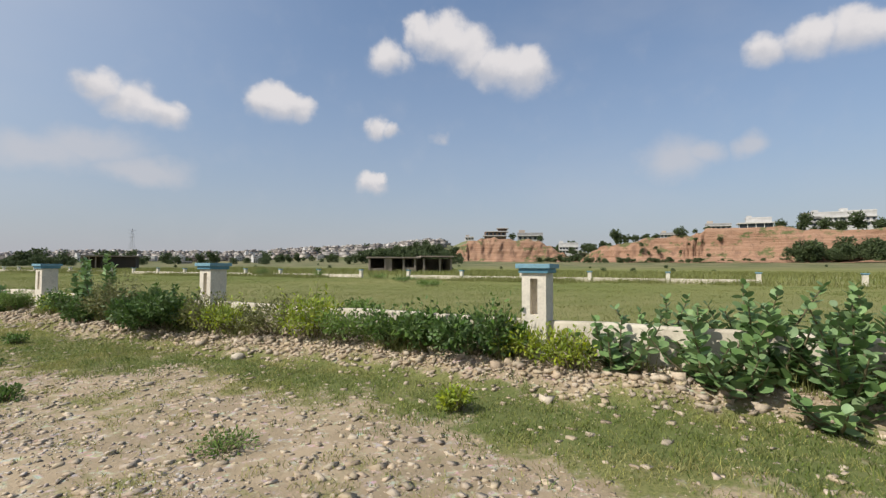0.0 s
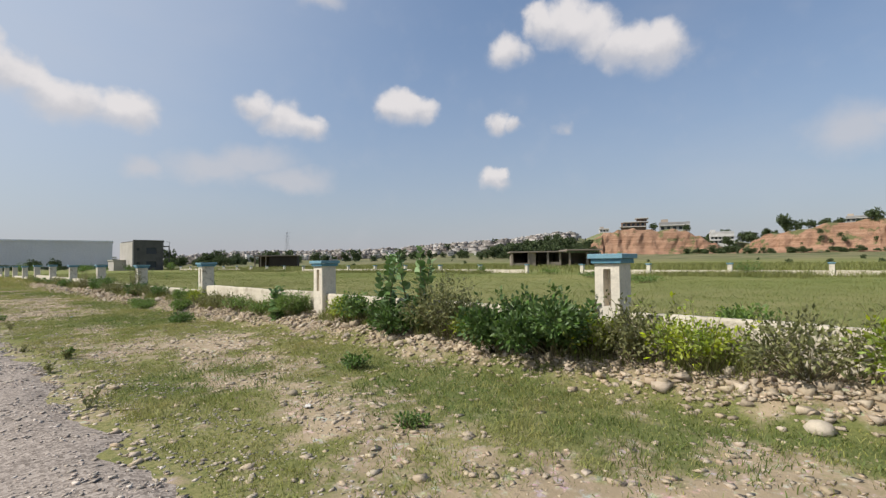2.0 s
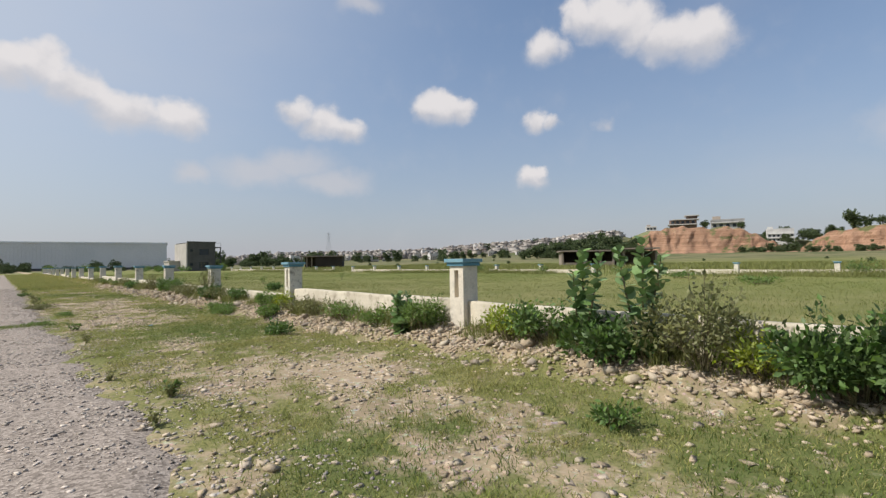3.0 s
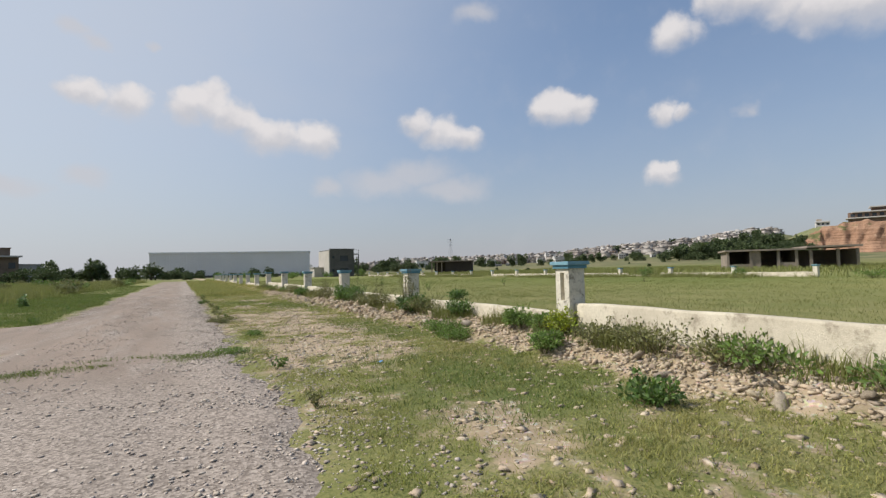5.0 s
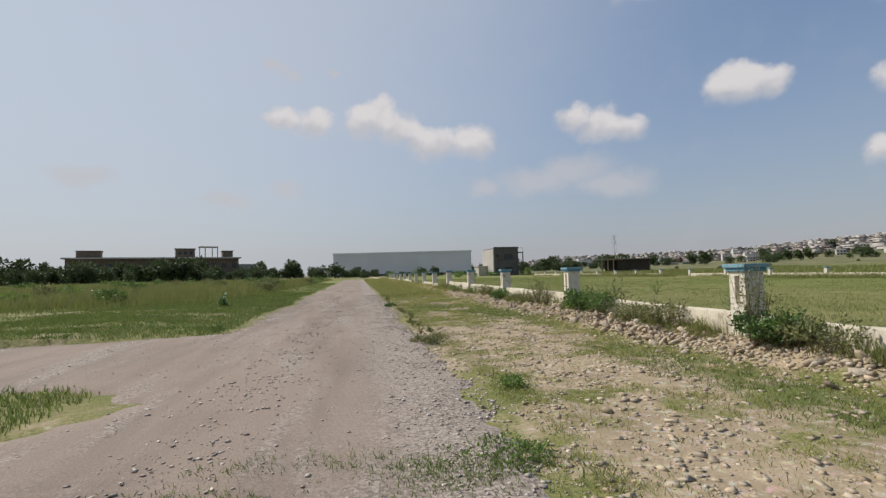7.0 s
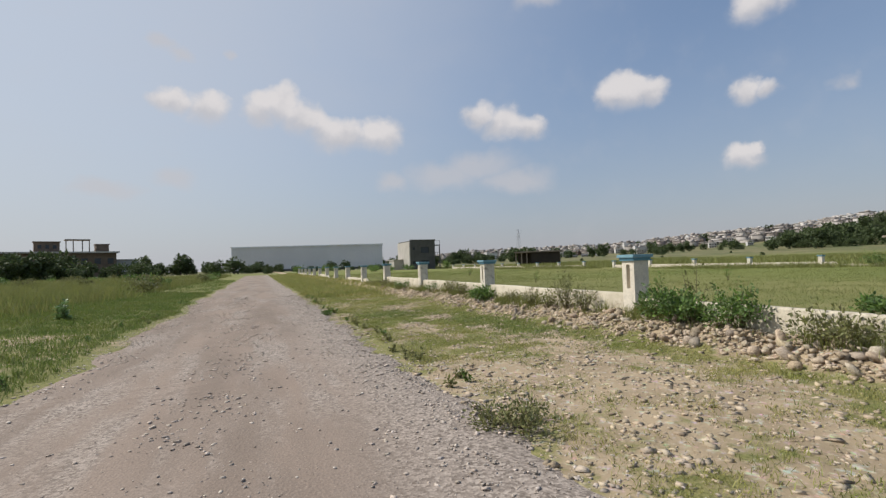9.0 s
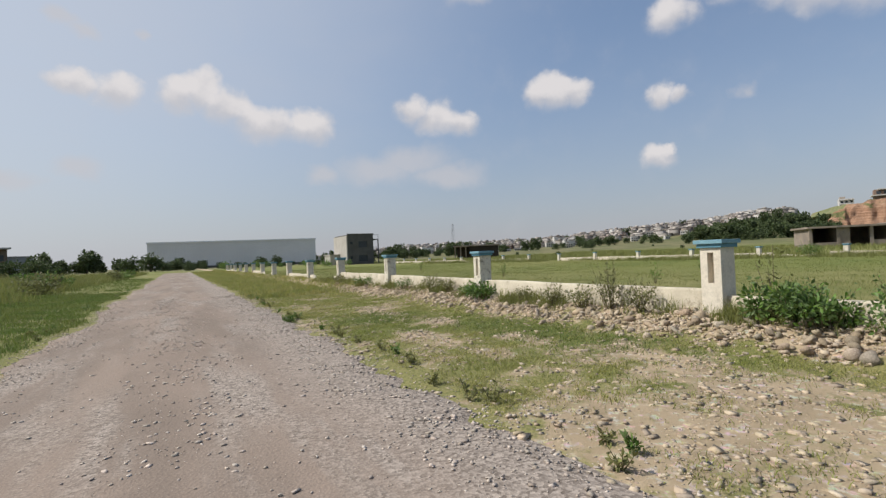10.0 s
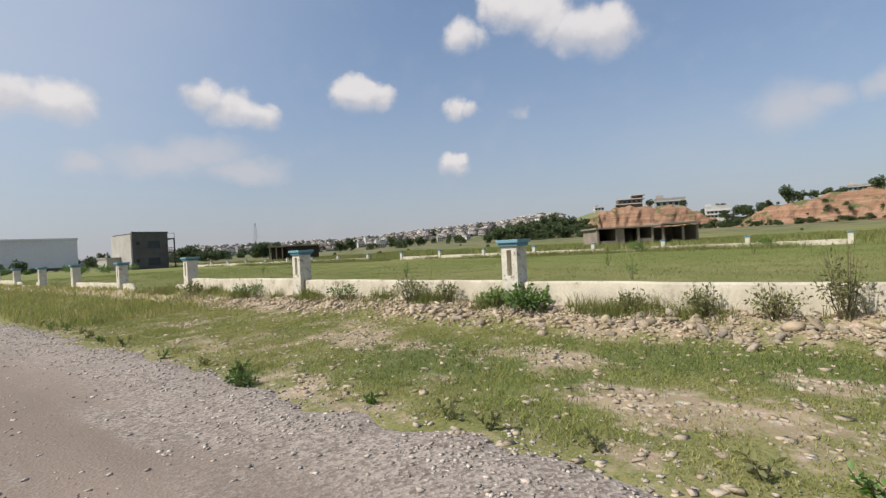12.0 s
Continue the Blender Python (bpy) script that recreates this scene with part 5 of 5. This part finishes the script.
def long_plant():
    """The long flat-roofed works behind the trees, with roof rooms and an open frame."""
    a, b = Vector(polar(-28.5, 215, 21)), Vector(polar(-13.2, 215, 21))
    ang = math.degrees(math.atan2(b.y - a.y, b.x - a.x))
    L = (b - a).length
    root = thing("long_building", pose(a.x, a.y, 0, 0, 0, ang), "long flat-roofed brown building with rooms on its roof", "building")
    H = 9.6
    part("body", boxes((0, L, 0, 16, -0.5, H - 0.5)), M_BRICKROOM, root)
    part("roof_slab", boxes((-1.0, L + 0.8, -1.6, 16.6, H - 0.5, H)), M_SLAB, root)
    for k in range(15):
        x = L * (k + 0.3) / 15
        part("window", boxes((x, x + 1.8, -0.07, 0.0, 5.2, 7.2)), M_GLASS, root)
    for x0, x1, h in ((0.05, .18, 2.4), (.60, .72, 3.4), (.90, .965, 2.6)):
        rr = part("roof_room", boxes((L * x0, L * x1, 2, 8, H, H + h), (L * x0 - .3, L * x1 + .3, 1.7, 8.3, H + h, H + h + .25)), M_BRICKROOM, root)
        if x0 == .60:
            for k in range(3):
                part("window", boxes((L * x0 + 1 + 2 * k, L * x0 + 2 + 2 * k, 1.93, 2.0, H + 1.2, H + 2.4)), M_GLASS, rr)
    fr = part("roof_frame", boxes((L * .745, L * .87, 2, 8, H + 4.2, H + 4.5)), M_CONCRETE, root, "open concrete frame on the roof")
    for x in (.75, .785, .83, .865):
        part("post", boxes((L * x - .15, L * x + .15, 2.1, 2.4, H, H + 4.2)), M_CONCRETE, fr)
    part("end_wing", boxes((L, L + 7, 3, 12, -.5, 6.5), (L - .2, L + 7.3, 2.7, 12.3, 6.5, 6.8)), M_TOWN[2], root)


def make_town_house(kind):
    """A flat-roofed town house; its front looks along -y."""
    rng = np.random.RandomState(800 + kind)
    W, D, H = ((9, 9, 6.6), (12, 10, 6.8), (8, 8, 9.8), (14, 9, 4.0), (10, 9, 6.6), (17, 10, 9.5))[kind]
    mat = M_TOWN[(0, 1, 0, 2, 3, 0)[kind]]
    root = thing("town_house", pose(0, 0, 0), ("white flat-roofed town house with dark windows", "cream flat-roofed town house with balcony", "tall narrow white town house",
                                                "low grey block house", "unrendered brick town house", "long white three-storey block with balconies")[kind], "house", "houses of the far town")
    part("body", boxes((-W / 2, W / 2, 0, D, -4, H)), mat, root)
    part("parapet", boxes((-W / 2 - .15, W / 2 + .15, -.15, .1, H, H + .8), (-W / 2 - .15, -W / 2 + .1, .1, D, H, H + .8), (W / 2 - .1, W / 2 + .15, .1, D, H, H + .8)), mat, root)
    part("roof_room", boxes((-W / 2 + .8, -W / 2 + 4.2, D * .4, D - 1, H, H + 2.6)), M_TOWN[(kind + 1) % 3], root)
    storeys = int(H / 3.2)
    pane = None
    for s in range(storeys):
        part("ledge", boxes((-W / 2 - .4, W / 2 + .4, -1.1, 0.0, 3.2 * s + 2.9, 3.2 * s + 3.15)), M_SLAB, root)
        n = int(W / 2.8)
        for k in range(n):
            x = -W / 2 + (k + .5) * W / n
            if pane is None:
                pane = part("window", boxes((-.75, .75, -.08, 0.0, 0, 1.6)), M_GLASS, root).data
                ob = root.children[-1]
            else:
                ob = hang("window", pane, root)
            ob.matrix_basis = pose(x, 0, 3.2 * s + 0.9)
    return root


def build_town():
    protos = [make_town_house(k) for k in range(6)]
    used = [False] * 6
    rng = np.random.RandomState(81)
    rows = []
    for n, d0, d1 in ((150, 395, 430), (130, 440, 480)):
        for k in range(n):
            rows.append((rng.uniform(15, 62), rng.uniform(d0, d1)))
    for k in range(14):
        rows.append((rng.uniform(34, 58), rng.uniform(350, 390)))
    taken = []
    for b, d in rows:
        x, y = polar(b, d)
        if any(math.hypot(x - p, y - q) < 10.0 for p, q in taken):
            continue
        taken.append((x, y))
        k = int(rng.choice(6, p=(.26, .2, .16, .14, .14, .10)))
        s = rng.uniform(.36, .60)
        m = pose(x, y, float(height(x, y)) - 0.3, 0, 0, -b + rng.uniform(-28, 28)) @ Matrix.Diagonal((s, s, s, 1))
        if not used[k]:
            used[k] = True
            protos[k].matrix_basis = m
        else:
            copy_thing(protos[k], Matrix.Identity(4)).matrix_basis = m
    V, F, n = [], [], 0
    cube = np.array([(x, y, z) for x in (-1, 1) for y in (-1, 1) for z in (0, 1)], float)
    quads = np.array([(0, 1, 3, 2), (4, 6, 7, 5), (0, 4, 5, 1), (2, 3, 7, 6), (1, 5, 7, 3), (0, 2, 6, 4)])
    for k in range(900):
        b, d = rng.uniform(13, 64), rng.uniform(400, 640)
        x, y = polar(b, d)
        w, h = rng.uniform(1.8, 4.8), rng.uniform(1.8, 5.0)
        z = float(height(x, y)) - 1
        for sx, sy, sz, ox, oz in ((w, 3.5, h + 1, 0, 0), (w + .5, 4.0, .35, 0, h * .5), (w + .4, 4.0, .35, 0, h + 1), (1.0, 1.2, 1.5, rng.uniform(-1, 1) * w * .5, h + 1)):
            V.append(cube * (sx, sy, sz) + (x + ox, y, z + oz))
            F.append(quads + n)
            n += 8
    stuff("far_houses", np.concatenate(V), np.concatenate(F), M_TOWN_FAR, "crowded pale flat-roofed houses of the far town", "houses")
    return protos


def hill_buildings(protos, kinds):
    """Villas on the bluffs."""
    def put(k, x, y, z, turn, s=1.0, label=""):
        o = copy_thing(protos[k], Matrix.Identity(4))
        o.matrix_basis = pose(x, y, z, 0, 0, turn) @ Matrix.Diagonal((s, s, s, 1))
        if label:
            o["label"] = label
    put(5, 352, 82, 11.2, -72, .80, "white villa with a stepped roof between the bluffs")
    put(0, 326, 150, 19.0, -62, .7), put(3, 342, 108, 20.6, -70, 1.3, "long low pale house on top of the bluff")
    for y, k, s, z in ((-12, 3, 1.3, 23.0), (-32, 5, 1.0, 22.8), (-56, 0, 1.2, 23.8), (-63, 5, 1.1, 23.6), (-76, 5, 1.2, 23.2), (-96, 1, 1.2, 22.8), (14, 3, 1.0, 19.4)):
        put(k, 322, y, z, -90, s * .72, "pale villa on top of the bluff")
    # dark glazed hall with a flat roof
    hall = thing("glazed_hall", pose(316, -30, 22.6, 0, 0, -90), "flat-roofed villa hall with dark glazing", "house")
    part("body", boxes((-8, 8, 0.4, 8, -2, 3.6)), M_GLASS, hall)
    part("roof_slab", boxes((-9, 9, -0.8, 9, 3.6, 4.2)), M_SLAB, hall)
    for x in (-8, -4, 0, 4, 8):
        part("column", boxes((x - .2, x + .2, 0, .39, -2, 3.6)), M_TOWN[0], hall)
    # tower block with stacked terraces
    root = thing("terraced_house", pose(329, 130.5, 21.4, 0, 0, -68), "brown terraced house with stacked flat roofs", "house")
    part("body", boxes((-8, 8, 0, 9, -2, 6.0)), M_TOWN[3], root)
    for z, x0, x1 in ((2.6, -9, 8.5), (5.8, -6.5, 9.5), (8.2, 1, 9.5)):
        part("terrace", boxes((x0, x1, -1.8, 9.5, z, z + .5)), M_SLAB, root)
    part("roof_room", boxes((2, 8.5, 1, 8, 6.0, 8.2)), M_TOWN[3], root)
    for k in range(5):
        part("window", boxes((-7 + 3 * k, -5.2 + 3 * k, -.08, 0, 3.5, 5.2)), M_GLASS, root)
    rng = np.random.RandomState(91)
    for x, y, z, s in ((334, 119, 21.3, .9), (340, 100, 20, .8), (316, 44, 15.4, 1.25), (318, 39, 15.8, .8), (316, 33, 17.2, .8), (317, 27, 17.8, .75), (318, 21, 18.2, .7), (311, 8, 18.6, 1.2), (314, -6, 22, .6),
                       (307, -40, 21.6, 1.0), (305, -50, 20.6, 1.2), (303, -58, 20.2, 1.2), (301, -64, 19.8, 1.1), (299, -70, 19.6, 1.2), (297, -78, 19.4, 1.1), (350, 66, 12.0, .9)):
        hill_tree(kinds[rng.randint(2)], x, y, z, s * .9, rng.uniform(0, 360))
    scrub = []
    for k in range(130):
        y = rng.uniform(-120, 60)
        scrub.append((296 - 0.0010 * max(0, -y - 20) ** 1.9 + rng.uniform(-4, 1.5), y, 3.5 + rng.uniform(0, 1.5), rng.uniform(.25, .6), 2))
    for k in range(60):
        y = rng.uniform(-120, 40)
        z = rng.uniform(7, 17)
        scrub.append((309 - 0.0009 * max(0, -y - 20) ** 2 - 0.45 * (20 - z) + rng.uniform(-2, 1), y, z, rng.uniform(.25, .55), 2))
    # a dark thicket hides the foot of the bluff farther along
    for k in range(120):
        y = rng.uniform(-125, -40)
        scrub.append((283 - 0.0010 * max(0, -y - 40) ** 1.9 + rng.uniform(-4, 6), y, 4.0 + rng.uniform(0, 3.5), rng.uniform(.6, 1.1), rng.randint(3)))
    for k in range(60):
        y = rng.uniform(-120, 55)
        top = 15.5 if y > 40 else 18.6 if y > 3 else 21.5
        scrub.append((318 - 0.0009 * max(0, -y - 20) ** 2 + rng.uniform(-1, 6), y, top + rng.uniform(-.6, .6), rng.uniform(.25, .5), rng.randint(3)))
    for k in range(40):
        scrub.append((336 + rng.uniform(-2, 8), rng.uniform(74, 100), 6 + rng.uniform(0, 7), rng.uniform(.35, .7), 2))
    for k in range(60):
        scrub.append((358 + rng.uniform(-4, 10), rng.uniform(46, 112), 11.5 + rng.uniform(0, 3), rng.uniform(.35, .8), rng.randint(3)))
    woods("hill_scrub", kinds, scrub, "dark green scrub on the ledges and foot of the bluffs")


def pylon(x, y, h):
    root = thing("power_pylon", pose(x, y, float(height(x, y))), "far steel lattice power pylon", "pylon", "power pylons")
    bm = bmesh.new()
    w = h * 0.09
    for k in range(8):
        z0, z1 = h * k / 8, h * (k + 1) / 8
        w0, w1 = w * (1 - .11 * k), w * (1 - .11 * (k + 1))
        for sx, sy in ((1, 1), (1, -1), (-1, 1), (-1, -1)):
            tube(bm, (sx * w0, sy * w0, z0), (sx * w1, sy * w1, z1), .11, .11, 4)
            tube(bm, (sx * w0, sy * w0, z0), (-sx * w1, sy * w1, z1), .06, .06, 4)
    part("mast", bm, M_STEEL, root)
    for z in (.72, .84, .95):
        bm = bmesh.new()
        tube(bm, (-h * .14, 0, h * z), (h * .14, 0, h * z), .1, .1, 4)
        part("cross_arm", bm, M_STEEL, root)


def small_things():
    # half-buried concrete ring at the side track
    root = thing("concrete_ring", pose(-4.0, 25.35, 0.0), "low round concrete manhole ring in grass", "manhole")
    bm = bmesh.new()
    n = 28
    for k in range(n):
        a0, a1 = 6.2832 * k / n, 6.2832 * (k + 1) / n
        ring = []
        for a in (a0, a1):
            c, s = math.cos(a), math.sin(a)
            ring.append([bm.verts.new((c * r, s * r, z)) for r, z in ((.42, -.1), (.42, .13), (.40, .15), (.32, .15), (.30, .13), (.30, -.1))])
        for j in range(5):
            bm.faces.new((ring[0][j], ring[1][j], ring[1][j + 1], ring[0][j + 1]))
    bmesh.ops.remove_doubles(bm, verts=list(bm.verts), dist=1e-4)
    bmesh.ops.recalc_face_normals(bm, faces=list(bm.faces))
    part("ring", bm, M_RING, root)
    bm = bmesh.new()
    bmesh.ops.create_cone(bm, cap_ends=True, segments=28, radius1=.31, radius2=.31, depth=.04, matrix=Matrix.Translation((0, 0, .08)))
    part("lid", bm, M_RING, root)
    # single boulders
    V, F = spherified(2)
    rng = np.random.RandomState(95)
    for x, y, z, r in ((4.95, 13.4, .12, .15), (4.78, 1.8, .05, .13), (4.7, 12.2, .08, .12), (4.55, 11.9, .05, .10), (4.75, 35.0, .15, .12), (4.8, 33.6, .18, .13), (4.8, 32.6, .16, .11), (4.35, 7.4, .05, .13),
                       (2.0, 23.9, .02, .07), (4.85, 22.6, .2, .15), (2.95, 7.0, .02, .06), (4.5, 13.0, .04, .09), (2.5, 11.1, .02, .07)):
        P = V * (1 + 0.10 * rng.uniform(-1, 1, (len(V), 1))) * np.array([rng.uniform(.9, 1.15), rng.uniform(.9, 1.3), .62]) * r * 0.72
        ob = tagged(new("boulder", mesh_np("boulder", P, F, M_STONE, True)), "smooth pale river boulder half sunk in earth", "boulder", "boulders by the wall")
        ob.matrix_basis = pose(x, y, float(height(x, y)) + r * .16, rng.uniform(-12, 12), rng.uniform(-12, 12), rng.uniform(0, 360))
    # scraps of litter
    for x, y, mat, label in ((2.55, 21.0, M_LITTER, "crumpled scrap of blue plastic on grass"), (2.35, 10.6, M_PAPER, "crumpled pale scrap on grass")):
        bm = bmesh.new()
        bmesh.ops.create_grid(bm, x_segments=6, y_segments=6, size=.03)
        for v in bm.verts:
            v.co.z = .02 + .014 * math.sin(v.co.x * 90 + v.co.y * 40) * math.cos(v.co.y * 75)
        me = bpy.data.meshes.new("litter")
        bm.to_mesh(me)
        bm.free()
        ob = tagged(new("litter_scrap", finish(me, mat)), label, "litter")
        ob.matrix_basis = pose(x, y, float(height(x, y)) + 0.0, 0, 0, 35)


build_fence()
cliff("hill_1", [(309, 157, 5), (311, 151, 15), (315, 145, 20.8), (319, 133, 21.6), (323, 121, 21.6), (330, 104, 21), (334, 93, 17), (337, 82, 11), (339, 74, 6)], 4.0, 901, "eroded red clay bluff with a steep bare face", rough=0.30)
cliff("hill_2", [(323, 69, 4), (320, 62, 10), (318, 55, 14), (315, 43.5, 15.8), (311, 30, 18.2), (310, 9, 19.6), (310, 1, 20.5), (309, -5, 23.4), (305, -37, 22.8), (300, -55, 21), (290, -78, 20.5), (280, -140, 20.5)], 4.0, 911, "long eroded red clay bluff with ledges", rough=0.6)
cliff("hill_3", [(362, 118, 14), (364, 102, 15), (366, 88, 13), (366, 72, 12), (364, 58, 14), (362, 44, 15)], 4.0, 921, "green scrubby rise between two bluffs", rough=0.3, green=True)
unfinished_block()
grey_house()
dark_shed()
hangar()
long_plant()
protos = build_town()
kinds = build_trees()
hill_buildings(protos, kinds)
pylon(344, 617, 36)
small_things()
build_plants()
build_berm()
build_gravel()
build_grass()
